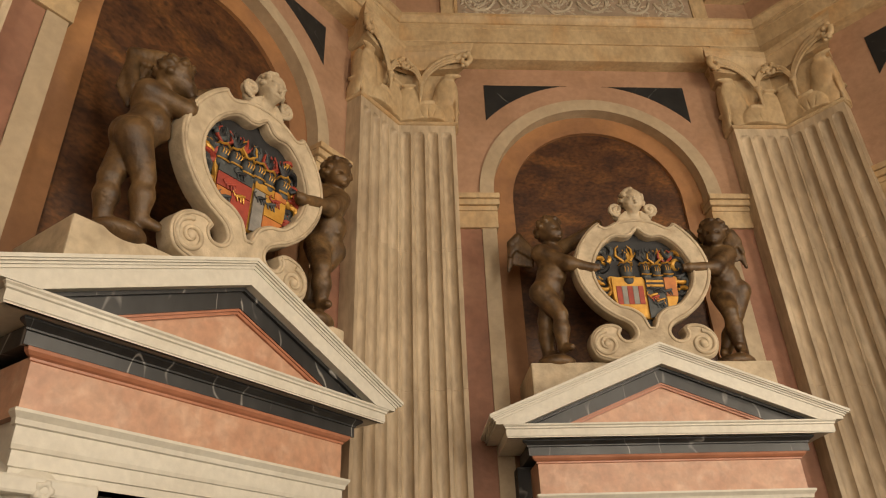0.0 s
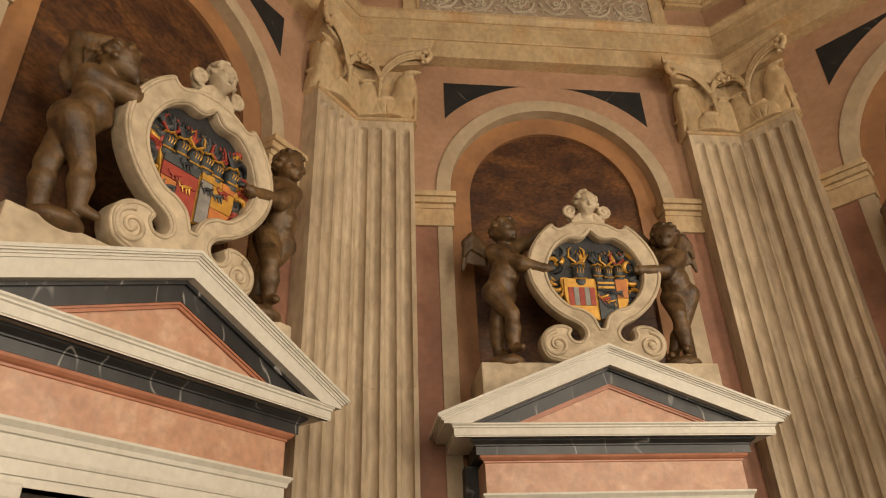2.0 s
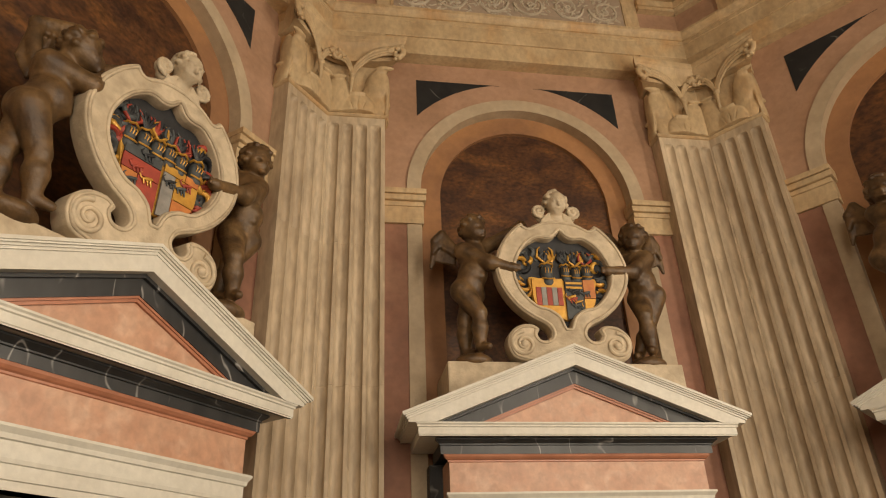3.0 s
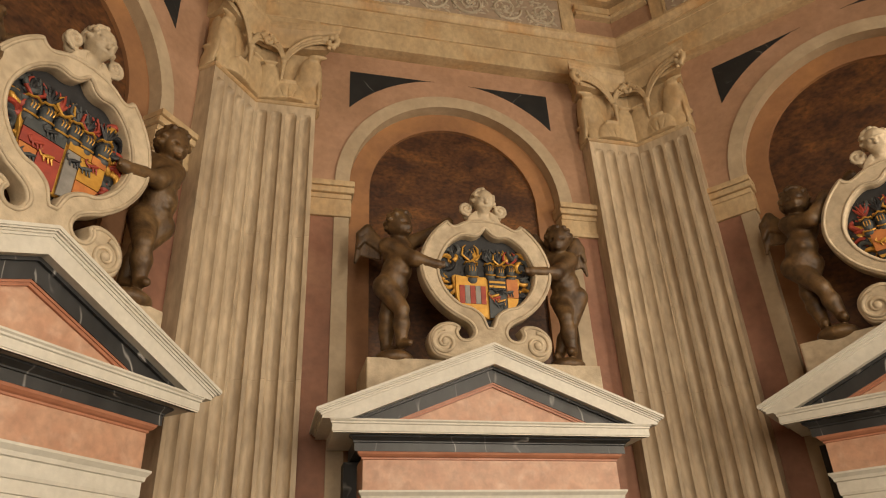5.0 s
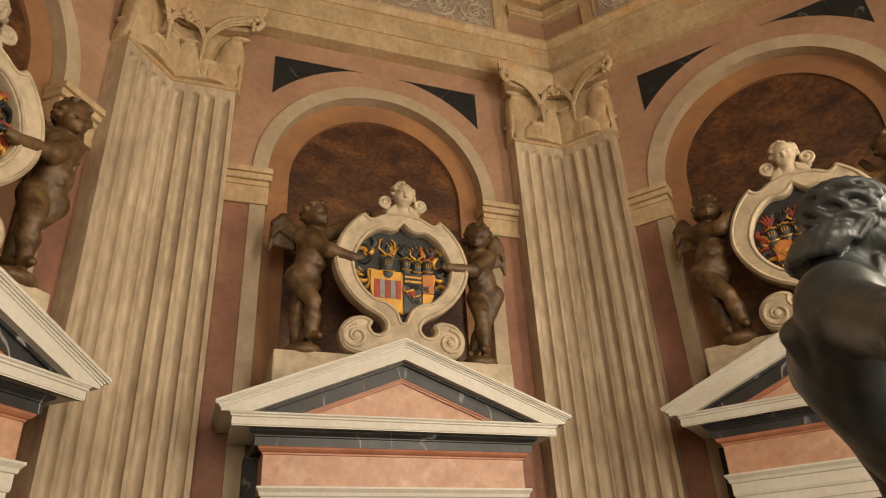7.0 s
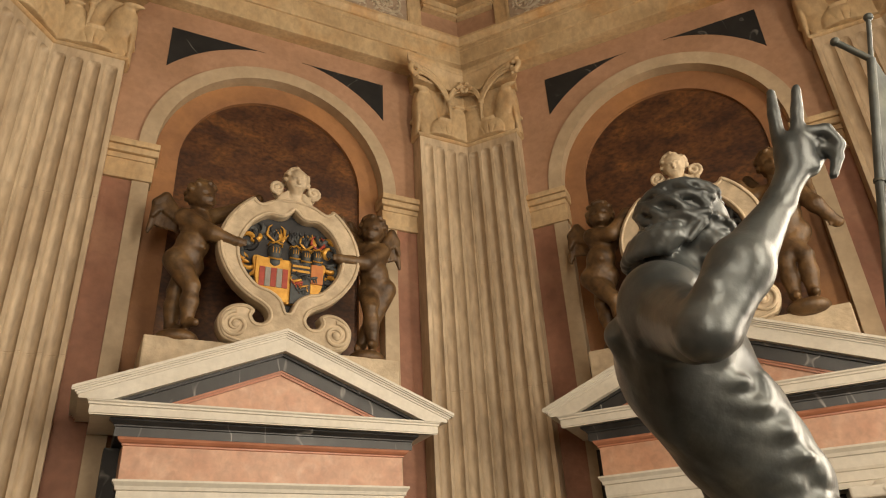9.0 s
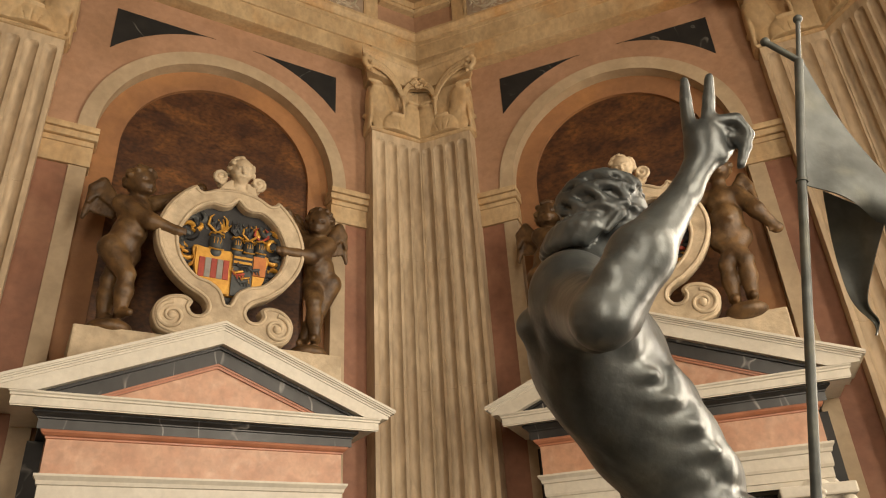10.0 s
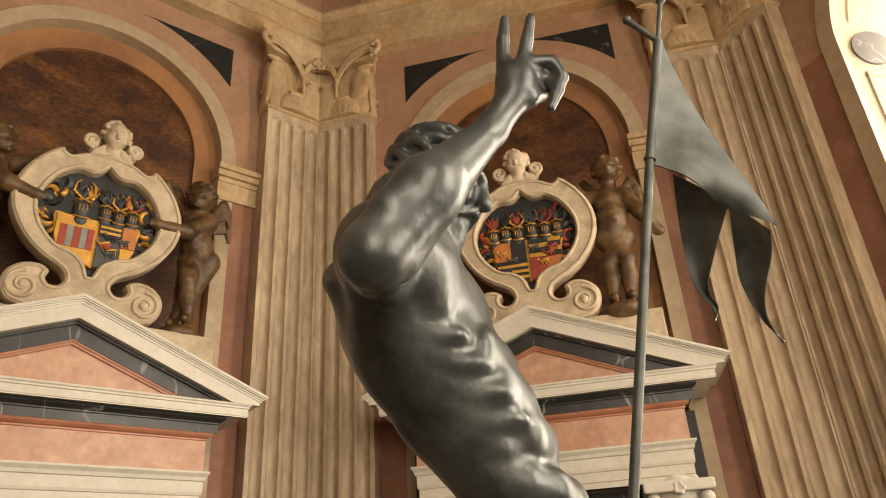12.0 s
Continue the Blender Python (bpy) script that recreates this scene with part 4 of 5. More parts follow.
THIRD_POSE = dict(LEFT_POSE, head=(-0.61, 0.42, 6.145), shoulder_near=(-0.70, 0.42, 5.97), shoulder_far=(-0.55, 0.34, 5.99), hip=(-0.70, 0.38, 5.66), hand_a=(-0.40, 0.46, 6.09), elbow_a=(-0.53, 0.52, 5.91), face=(0.15, -0.92, -0.3),
                  knee_a=(-0.61, 0.46, 5.40), foot_a=(-0.545, 0.42, 5.16), knee_b=(-0.725, 0.34, 5.43), foot_b=(-0.68, 0.34, 5.17))
LEAN_POSE = dict(RIGHT_POSE, head=(0.775, 0.42, 6.18), shoulder_near=(0.825, 0.42, 5.98), shoulder_far=(0.72, 0.34, 6.02), hip=(0.765, 0.36, 5.63), hand_a=(0.365, 0.54, 5.71), elbow_a=(0.64, 0.50, 5.80), knee_a=(0.65, 0.46, 5.38), foot_a=(0.70, 0.42, 5.16), knee_b=(0.73, 0.34, 5.41), foot_b=(0.70, 0.30, 5.18),
                 wing=(((0.87, 0.29, 6.07), (0.96, 0.27, 6.22), 0), ((0.96, 0.27, 6.22), (0.98, 0.27, 6.14), 0), ((0.70, 0.28, 6.1), (0.60, 0.27, 6.2), 0)), face=(-0.1, -0.75, -0.6))
for k, poses in ((-1, (FIRST_POSE, LEAN_POSE)), (0, (LEFT_POSE, RIGHT_POSE)), (1, (THIRD_POSE, FAR_POSE))):
    for i, pose_ in enumerate(poses):
        ob = new("putto_statue", boy(seed=k * 2 + i + 5, **pose_))
        ob.matrix_basis = bay(k)
        what = "reaching out to the cartouche it holds" if pose_ is not FAR_POSE else "leaning on a cartouche, one arm held out"
        tagged(ob, f"brown winged boy {what}", "statue", "winged boys holding the cartouches")

# scrolled stone cartouches with painted arms
OUTER = [(0.0, 6.235), (0.09, 6.225), (0.16, 6.205), (0.235, 6.165), (0.27, 6.175), (0.305, 6.20), (0.40, 6.11), (0.485, 5.97), (0.52, 5.81), (0.49, 5.66), (0.40, 5.51), (0.29, 5.41), (0.21, 5.365),
         (0.155, 5.325), (0.135, 5.27), (0.165, 5.225), (0.215, 5.225), (0.24, 5.265), (0.225, 5.31), (0.285, 5.345), (0.38, 5.33), (0.45, 5.265), (0.465, 5.18), (0.425, 5.09), (0.33, 5.055), (0.2, 5.04)]
INNER = [(0.0, 6.135), (0.045, 6.085), (0.10, 6.065), (0.19, 6.065), (0.30, 5.965), (0.365, 5.80), (0.335, 5.64), (0.23, 5.51), (0.13, 5.475), (0.05, 5.415), (0.012, 5.32)]


def both_sides(half):
    right = smooth_line(half, 4)
    return right + [(-x, z) for x, z in reversed(right) if x > 1e-4]


def inset(line, by):
    """The closed line moved inwards by about that much."""
    n, out = len(line), []
    for i in range(n):
        a, b = line[i - 1], line[(i + 1) % n]
        t = Vector((b[0] - a[0], b[1] - a[1]))
        t.normalize()
        out.append((line[i][0] + by * t.y * -1, line[i][1] + by * t.x))
    return out


OUTLINE, HOLE = both_sides(OUTER), both_sides(INNER)
CENTRE_D, CENTRE_Z = 0.44, 5.0
GOLD = mat("gilding", (0.62, 0.34, 0.06), 0.4, 0.35, second=(0.52, 0.26, 0.04), scale=20, bump=0.2, bump_scale=60)
CRIMSON = mat("red_paint", (0.36, 0.05, 0.025), 0.55, second=(0.26, 0.035, 0.02), scale=20, bump=0.2, bump_scale=60)
SLATEBLUE = mat("grey_blue_paint", (0.07, 0.076, 0.076), 0.6, second=(0.045, 0.05, 0.05), scale=18, bump=0.2, bump_scale=60)
SABLE = mat("black_paint", (0.012, 0.012, 0.013), 0.5, second=(0.02, 0.02, 0.022), scale=18, bump=0.2, bump_scale=60)
SILVER = mat("dull_silver_paint", (0.27, 0.25, 0.22), 0.5, second=(0.2, 0.185, 0.165), scale=18, bump=0.2, bump_scale=60)
ORANGE = mat("orange_paint", (0.52, 0.19, 0.04), 0.5, second=(0.42, 0.13, 0.03), scale=18, bump=0.2, bump_scale=60)
FRAME_MESH = plate("scroll_frame", [OUTLINE, HOLE], 0.13, 0.014, STONE)


def line_tube(name, line, y, radius, material, closed=True):
    bm = bmesh.new()
    pts = [(x, y, z) for x, z in line]
    if closed:
        pts.append(pts[0])
    tube(bm, pts, radius, 6)
    return link_mesh(name, bm, material, 70)


HOLE_RIM = line_tube("inner_rim", inset(HOLE, 0.018), -0.064, 0.012, STONE)
OUTER_RIM = line_tube("outer_rim", inset(OUTLINE, -0.022), -0.064, 0.011, STONE)


def volute(s):
    bm = bmesh.new()
    line = spiral(s * 0.348, 5.185, 0.098, 0.02, PI / 2, -s * 1.6, 36)
    tube(bm, [(x, -0.066, z) for x, z in line], [0.017 - 0.006 * i / 36 for i in range(37)], 7)
    bmesh.ops.create_uvsphere(bm, u_segments=14, v_segments=8, radius=1, matrix=Matrix.Translation((s * 0.348, -0.066, 5.185)) @ Matrix.Diagonal((0.03, 0.022, 0.03, 1)))
    return link_mesh("volute", bm, STONE, 60)


def cherub():
    """A child's head, bent a little forward, between two curled wings."""
    rnd = random.Random(9)
    c = np.array((0.0, -0.06, 6.40))
    F, up = np.array((0.0, -0.93, -0.37)), np.array((0.0, -0.37, 0.93))
    at = lambda x, f, z: c + np.array((x, 0, 0)) + F * f + up * z
    pr = [("e", c, (0.083, 0.088, 0.096), None, 0.02), ("e", at(0, 0.035, -0.035), (0.062, 0.05, 0.058), None, 0.02), ("e", at(0, 0.05, -0.078), (0.026, 0.022, 0.02), None, 0.015),
          ("c", at(0, 0.082, 0.008), at(0, 0.098, -0.022), 0.008, 0.013, 0.008), ("e", at(0, 0.083, -0.05), (0.022, 0.010, 0.008), None, 0.005),
          ("c", (0, 0.01, 6.24), (0, -0.03, 6.34), 0.07, 0.048, 0.03)]
    for s in (-1, 1):
        pr += [("e", at(s * 0.036, 0.062, -0.035), (0.026, 0.024, 0.024), None, 0.012), ("x", at(s * 0.034, 0.092, 0.004), (0.02, 0.018, 0.011), None, 0.006), ("e", at(s * 0.034, 0.074, 0.003), (0.013, 0.011, 0.009), None, 0.003),
               ("c", at(s * 0.012, 0.088, 0.02), at(s * 0.055, 0.07, 0.022), 0.007, 0.006, 0.006), ("c", (s * 0.05, -0.01, 6.24), (s * 0.125, -0.01, 6.28), 0.045, 0.035, 0.015)]
        curl = spiral(s * 0.135, 6.325, 0.056, 0.010, -PI / 2, s * 1.5, 16)
        for (xa, za), (xb, zb) in zip(curl, curl[1:]):
            pr.append(("c", (xa, -0.045, za), (xb, -0.05, zb), 0.014, 0.0125, 0.003))
        pr.append(("e", (s * 0.135, -0.015, 6.325), (0.052, 0.03, 0.052), None, 0.006))
        for i in range(4):
            pr.append(("c", (s * 0.06, -0.05, 6.30 - 0.016 * i), (s * (0.115 + 0.01 * i), -0.05, 6.255 - 0.02 * i), 0.011, 0.007, 0.003))
    for i in range(95):
        a, z = rnd.uniform(0, 2 * PI), rnd.uniform(-0.35, 1)
        q = np.array((math.sqrt(1 - z * z) * math.cos(a), math.sqrt(1 - z * z) * math.sin(a), z))
        if q @ F > 0.36:
            continue
        pr.append(("e", c + q * np.array((0.088, 0.092, 0.10)), (0.021, 0.021, 0.018), None, 0.004))
    return skin_mesh("cherub_head", pr, STONE, 0.0062, 0.02, relax=1)


CHERUB = cherub()
VOLUTES = {s: volute(s) for s in (-1, 1)}
BACK = plate("backing", [inset(HOLE, 0.03)], 0.03, 0.002, SABLE)
SHIELD = [(0.0, 5.395), (0.06, 5.41), (0.135, 5.445), (0.185, 5.52), (0.20, 5.62), (0.21, 5.725), (0.11, 5.715), (0.0, 5.72)]


def clip_field(x0, x1, z0, z1):
    """The part of the shield between x0 and x1 and between z0 and z1, as a closed line."""
    right = smooth_line(SHIELD, 3)
    poly = right + [(-x, z) for x, z in reversed(right)][1:-1]
    for axis, limit, keep in ((0, x0, 1), (0, x1, -1), (1, z0, 1), (1, z1, -1)):
        out = []
        for i, p in enumerate(poly):
            q = poly[i - 1]
            ip, iq = keep * (p[axis] - limit) >= 0, keep * (q[axis] - limit) >= 0
            if ip != iq:
                t = (limit - q[axis]) / (p[axis] - q[axis])
                out.append((q[0] + t * (p[0] - q[0]), q[1] + t * (p[1] - q[1])))
            if ip:
                out.append(p)
        poly = out
    return poly


def helmet(parent, x, z, size, crest, rnd):
    """A barred gilt helmet with its crest."""
    y = -0.035
    pr = [("e", (x, y, z), (0.030 * size, 0.032 * size, 0.036 * size), None, 0.01), ("c", (x, y, z - 0.03 * size), (x, y, z - 0.055 * size), 0.026 * size, 0.032 * size, 0.01)]
    h = part("helmet", skin_mesh("helmet", pr, SLATEBLUE, 0.009, 0.01, relax=1), SLATEBLUE, parent, "dark steel helmet")
    for i in range(3):
        f = -0.013 + 0.013 * i
        bar = tube(bmesh.new(), [(x + f * size, y - 0.027 * size, z - 0.016 * size), (x + f * 1.1 * size, y - 0.036 * size, z), (x + f * size, y - 0.026 * size, z + 0.014 * size)], 0.0035, 5)
        part("visor_bar", bar, GOLD, h, "gilt visor bar", smooth=60)
    ring = [(x + 0.031 * size * math.cos(a), y + 0.031 * size * math.sin(a), z + (0.030 + 0.008 * (q % 2)) * size) for q, a in enumerate([2 * PI * q / 12 for q in range(13)])]
    part("crown", tube(bmesh.new(), ring, 0.007, 5), GOLD, h, "gilt crown", smooth=60)
    gorget = [(x - 0.03 * size, y - 0.02 * size, z - 0.04 * size), (x, y - 0.036 * size, z - 0.05 * size), (x + 0.03 * size, y - 0.02 * size, z - 0.04 * size)]
    part("collar", tube(bmesh.new(), smooth_line(gorget, 5), 0.006, 5), GOLD, h, "gilt collar", smooth=60)
    bm = bmesh.new()
    if rnd.random() < 0.5:
        for s in (-1, 1):
            tube(bm, [(x + s * 0.008, y, z + 0.05 * size), (x + s * 0.04 * size, y, z + 0.08 * size), (x + s * 0.035 * size, y, z + 0.12 * size), (x + s * 0.02 * size, y, z + 0.135 * size)], [0.010, 0.012, 0.008, 0.004], 6)
    else:
        for i in range(5):
            a = -0.8 + 0.4 * i
            tube(bm, [(x, y, z + 0.05 * size), (x + 0.04 * math.sin(a) * size, y - 0.006, z + (0.07 + 0.03 * math.cos(a)) * size), (x + 0.06 * math.sin(a) * size, y - 0.004, z + (0.08 + 0.05 * math.cos(a)) * size)], [0.009, 0.010, 0.004], 5)
    part("crest", bm, crest, h, smooth=60)


def arms(k, parent):
    """Painted shield, helmets and mantling; each tomb's arms differ."""
    rnd = random.Random(20 + k)
    y = -0.045

    def field(line, material, lift=0.0, depth=0.012, label=""):
        if len(line) > 2:
            part("shield_field", plate("shield_field", [line], depth, 0.001, material), material, shield, label, at=Matrix.Translation((0, y - 0.018 - lift, 0)))

    shield = part("shield", plate("shield", [both_sides(SHIELD)], 0.035, 0.005, GOLD), GOLD, parent, "painted shield with gilt edge", at=Matrix.Translation((0, y + 0.01, 0)))
    shield.location, shield.scale = (0, y + 0.012, -0.06 * 5.4), (1.24, 1.0, 1.06)
    y = -0.012
    c = 0.008
    if k == 0:
        field(clip_field(-0.196, -c, 5.40, 5.712), GOLD, 0, label="gold field")
        for i in range(5):
            x = -0.175 + 0.033 * i
            field(clip_field(x, x + 0.031, 5.50, 5.64), (CRIMSON, SILVER)[i % 2], 0.006, label="red and grey pales")
        field(clip_field(c, 0.12, 5.62, 5.708), SABLE)
        for i in range(2):
            field(clip_field(c + 0.004, 0.115, 5.635 + 0.035 * i, 5.652 + 0.035 * i), GOLD, 0.006)
        field(clip_field(0.124, 0.196, 5.565, 5.71), ORANGE)
        field(clip_field(c, 0.12, 5.39, 5.615), SLATEBLUE)
        field(clip_field(0.124, 0.196, 5.40, 5.56), GOLD)
    elif k == -1:
        field(clip_field(-0.196, -c, 5.65, 5.71), SLATEBLUE)
        field(clip_field(-0.196, -c, 5.565, 5.645), CRIMSON)
        field(clip_field(-0.196, -0.115, 5.40, 5.56), ORANGE)
        field(clip_field(-0.111, -c, 5.39, 5.56), CRIMSON)
        field(clip_field(c, 0.07, 5.39, 5.66), SILVER)
        field(clip_field(c, 0.12, 5.665, 5.71), GOLD)
        field(clip_field(0.074, 0.196, 5.53, 5.66), GOLD)
        field(clip_field(0.124, 0.196, 5.665, 5.71), ORANGE)
        field(clip_field(0.074, 0.196, 5.39, 5.525), ORANGE)
    else:
        field(clip_field(-0.196, -0.10, 5.565, 5.71), ORANGE)
        field(clip_field(-0.096, -c, 5.565, 5.71), SABLE)
        field(clip_field(-0.196, -c, 5.39, 5.56), SABLE)
        for i in range(3):
            field(clip_field(-0.2, -c, 5.42 + 0.045 * i, 5.442 + 0.045 * i), GOLD, 0.006)
        for i in range(4):
            field(clip_field(c, 0.12, 5.565 + 0.036 * i, 5.597 + 0.036 * i), (GOLD, SABLE)[i % 2])
            field(clip_field(0.124, 0.196, 5.565 + 0.036 * i, 5.597 + 0.036 * i), (SABLE, GOLD)[i % 2])
        field(clip_field(c, 0.10, 5.39, 5.56), CRIMSON)
        field(clip_field(0.104, 0.196, 5.39, 5.56), ORANGE)
    # small beasts on the fields
    for i in range(7):
        x, z = rnd.choice((-1, 1)) * rnd.uniform(0.04, 0.15), rnd.uniform(5.48, 5.68)
        if k == 0 and x < 0:
            x = -x
        bm = bmesh.new()
        tube(bm, [(x - 0.026, y - 0.03, z), (x, y - 0.034, z + 0.008), (x + 0.024, y - 0.03, z + 0.02)], [0.006, 0.012, 0.007], 6)
        for j in (-0.02, 0.0, 0.016):
            tube(bm, [(x + j, y - 0.032, z + 0.006), (x + j + 0.008, y - 0.032, z - 0.026)], [0.006, 0.003], 5)
        tube(bm, [(x - 0.026, y - 0.03, z), (x - 0.04, y - 0.03, z + 0.02), (x - 0.03, y - 0.03, z + 0.035)], [0.005, 0.004, 0.003], 5)
        part("charge", bm, (SABLE, SLATEBLUE, GOLD, CRIMSON)[(i + k) % 4], shield, "small painted heraldic beast", smooth=60)
    helms = {0: ((-0.10, 1.25), (0.03, 0.95), (0.105, 0.95), (0.18, 0.95)), -1: ((-0.20, 1.0), (-0.12, 1.0), (-0.04, 1.0), (0.03, 1.0), (0.10, 1.0), (0.20, 1.05)), 1: ((-0.21, 1.0), (-0.13, 1.0), (-0.05, 1.0), (0.04, 1.0), (0.13, 1.0), (0.21, 1.0))}[k]
    for i, (x, size) in enumerate(helms):
        helmet(parent, x * 1.12, 5.80 + 0.012 * (i % 2), size * 1.3, (SABLE, GOLD, SLATEBLUE, CRIMSON)[(i + 2 * k + 1) % 4] if k else (GOLD, SABLE, GOLD, CRIMSON)[i], rnd)
    # mantling: curling strips round the shield
    for i in range(30):
        s = -1 if i % 2 else 1
        f = (i // 2) / 14
        x, z = s * (0.25 + 0.06 * math.sin(PI * f)), 5.54 + 0.42 * f
        if x > 0.33 or x < -0.33:
            x = s * 0.31
        line = spiral(x, z, 0.062, 0.014, rnd.uniform(0, 2 * PI), s * rnd.uniform(0.4, 0.8), 14)
        bm = bmesh.new()
        tube(bm, [(px, -0.02 - 0.012 * math.sin(j * 0.5), pz) for j, (px, pz) in enumerate(line)], [0.006 + 0.014 * math.sin(PI * min(1, 0.12 + j / 15)) for j in range(15)], 6)
        tint = (GOLD, SLATEBLUE, SLATEBLUE, CRIMSON if k else GOLD, SABLE)[rnd.randrange(5)]
        part("mantling", bm, tint, parent, "curling painted mantling", smooth=60)
    for i in range(9):
        x = -0.24 + 0.06 * i
        bm = bmesh.new()
        for j in range(4):
            a = -0.9 + 0.6 * j + rnd.uniform(-0.2, 0.2)
            tube(bm, [(x, -0.01, 5.90), (x + 0.04 * math.sin(a), -0.02, 5.95), (x + 0.075 * math.sin(a), -0.015, 5.96 + 0.045 * math.cos(a))], [0.012, 0.012, 0.004], 6)
        part("plume", bm, (SABLE, SLATEBLUE, SABLE, CRIMSON if k else GOLD)[i % 4], parent, "dark painted plume", smooth=60)


for k in NICHES:
    cart = thing("cartouche", bay(k, 0.03, CENTRE_D, CENTRE_Z - 0.025) @ Matrix.Rotation(radians(3), 4, "X") @ Matrix.Diagonal((1, 1, 0.965, 1)), "scrolled pale stone cartouche with a painted coat of arms", "cartouche", "stone cartouches over the gables")
    down = Matrix.Translation((0, 0, -CENTRE_Z))
    frame_ = part("scroll_frame", FRAME_MESH, STONE, cart, "pale stone scroll frame", at=down)
    part("inner_rim", HOLE_RIM, STONE, frame_)
    part("outer_rim", OUTER_RIM, STONE, frame_)
    for s in (-1, 1):
        part("volute", VOLUTES[s], STONE, frame_)
    part("cherub_head", CHERUB, STONE, cart, "pale stone cherub head with small wings", at=down)
    back = part("backing", BACK, SABLE, cart, "black painted ground with shield, helmets and mantling", at=down @ Matrix.Translation((0, 0.03, 0)))
    arms(k, back)

# the bronze figure on its pedestal in the middle of the room
HEART = Vector((-0.0368, -0.3426, 3.8455))
GROWN = Matrix.Translation(HEART + Vector((-0.0049, 0.0331, 0.0015))) @ Matrix.Scale(0.9576, 4) @ Matrix.Translation(-HEART)
FRONT = Vector((0.83, -0.56, 0)).normalized()
LEFT = Vector((-FRONT.y, FRONT.x, 0))
TURN = Matrix.Rotation(radians(-24), 3, "Z")   # the trunk twists away from the look
BODY = np.array(Matrix((TURN @ FRONT, TURN @ LEFT, Vector((0, 0, 1)))).transposed())


def figure():
    V = lambda x, y, z: np.array((x, y, z), float)
    F, L, U = np.array(FRONT), np.array(LEFT), V(0, 0, 1)
    chest, rib, waist, pelvis = V(-0.005, -0.125, 3.80), V(0.082, -0.122, 3.68), V(0.203, -0.115, 3.55), V(0.283, -0.10, 3.38)
    sh_r, el_r, wr_r = V(-0.145, -0.24, 3.855), V(-0.33, -0.497, 3.70), V(-0.155, -0.56, 3.93)
    sh_l, el_l, wr_l = V(0.10, 0.05, 3.84), V(0.33, 0.13, 3.56), V(0.49, -0.13, 3.40)
    head = V(0.034, -0.196, 4.098)
    # the head turns from the trunk and bends forward
    hx = V(0.60 * 0.93, -0.80 * 0.93, -0.37)
    hy = V(0.80, 0.60, 0.0)
    hz = np.cross(hx, hy)
    H = np.stack([hx, hy, hz], 1)
    at = lambda x, y, z: head + hx * x + hy * y + hz * z
    pr = [
        ("e", chest, (0.14, 0.175, 0.17), BODY, 0.06), ("e", rib, (0.128, 0.158, 0.15), BODY, 0.05), ("e", (rib + waist) / 2, (0.116, 0.144, 0.12), BODY, 0.05), ("e", waist, (0.11, 0.138, 0.12), BODY, 0.05), ("e", pelvis, (0.135, 0.165, 0.15), BODY, 0.05),
        # neck and head
        ("c", chest + V(-0.02, -0.04, 0.12), at(-0.03, 0, -0.06), 0.07, 0.06, 0.04),
        ("e", at(-0.012, 0, 0.015), (0.10, 0.08, 0.093), H, 0.02), ("e", at(0.042, 0, -0.042), (0.055, 0.057, 0.085), H, 0.02), ("e", at(0.05, 0, -0.115), (0.042, 0.044, 0.05), H, 0.02),
        ("e", at(0.088, 0, 0.018), (0.016, 0.05, 0.012), H, 0.012), ("c", at(0.096, 0, 0.008), at(0.118, 0, -0.042), 0.010, 0.015, 0.008),
        # right shoulder and the raised arm
        ("e", sh_r, (0.08, 0.08, 0.085), BODY, 0.03), ("c", sh_r, el_r, 0.066, 0.046, 0.02), ("c", sh_r * 0.75 + el_r * 0.25 - U * 0.03, sh_r * 0.3 + el_r * 0.7 - U * 0.03, 0.05, 0.04, 0.015), ("c", sh_r * 0.7 + el_r * 0.3 + U * 0.03 + F * 0.01, sh_r * 0.35 + el_r * 0.65 + U * 0.03 + F * 0.01, 0.04, 0.032, 0.012),
        ("e", el_r - V(0.012, 0.004, 0.01), (0.04, 0.04, 0.036), None, 0.015), ("c", el_r, el_r * 0.6 + wr_r * 0.4 + V(-0.006, -0.012, 0.006), 0.046, 0.05, 0.015), ("c", el_r * 0.6 + wr_r * 0.4 + V(-0.006, -0.012, 0.006), wr_r, 0.048, 0.0245, 0.02), ("c", el_r * 0.9 + wr_r * 0.1 + V(0.02, 0.01, -0.02), el_r * 0.35 + wr_r * 0.65 + V(0.014, 0.006, -0.012), 0.034, 0.02, 0.012), ("c", el_r * 0.85 + wr_r * 0.15 + V(-0.02, -0.02, 0.02), el_r * 0.3 + wr_r * 0.7 + V(-0.01, -0.014, 0.01), 0.03, 0.012, 0.01),
        ("c", chest + V(-0.06, -0.08, 0.09), sh_r + U * 0.03, 0.08, 0.07, 0.06), ("c", rib - F * 0.09 - L * 0.10, sh_r - U * 0.03, 0.06, 0.06, 0.06),
        # left arm that holds the staff
        ("e", sh_l, (0.08, 0.085, 0.085), BODY, 0.06), ("c", sh_l, el_l, 0.065, 0.05, 0.03), ("c", el_l, wr_l, 0.05, 0.03, 0.03), ("e", wr_l, (0.04, 0.04, 0.045), None, 0.02),
        ("c", chest + V(0.04, 0.06, 0.08), sh_l, 0.08, 0.07, 0.06),
        # breast, flank and belly
    ]
    levels = ((3.90, chest + V(-0.03, -0.01, 0.1), 0.12, 0.15), (3.80, chest, 0.145, 0.175), (3.68, rib, 0.132, 0.16), (3.615, (rib + waist) / 2, 0.12, 0.147), (3.55, waist, 0.113, 0.14), (3.38, pelvis, 0.13, 0.16))

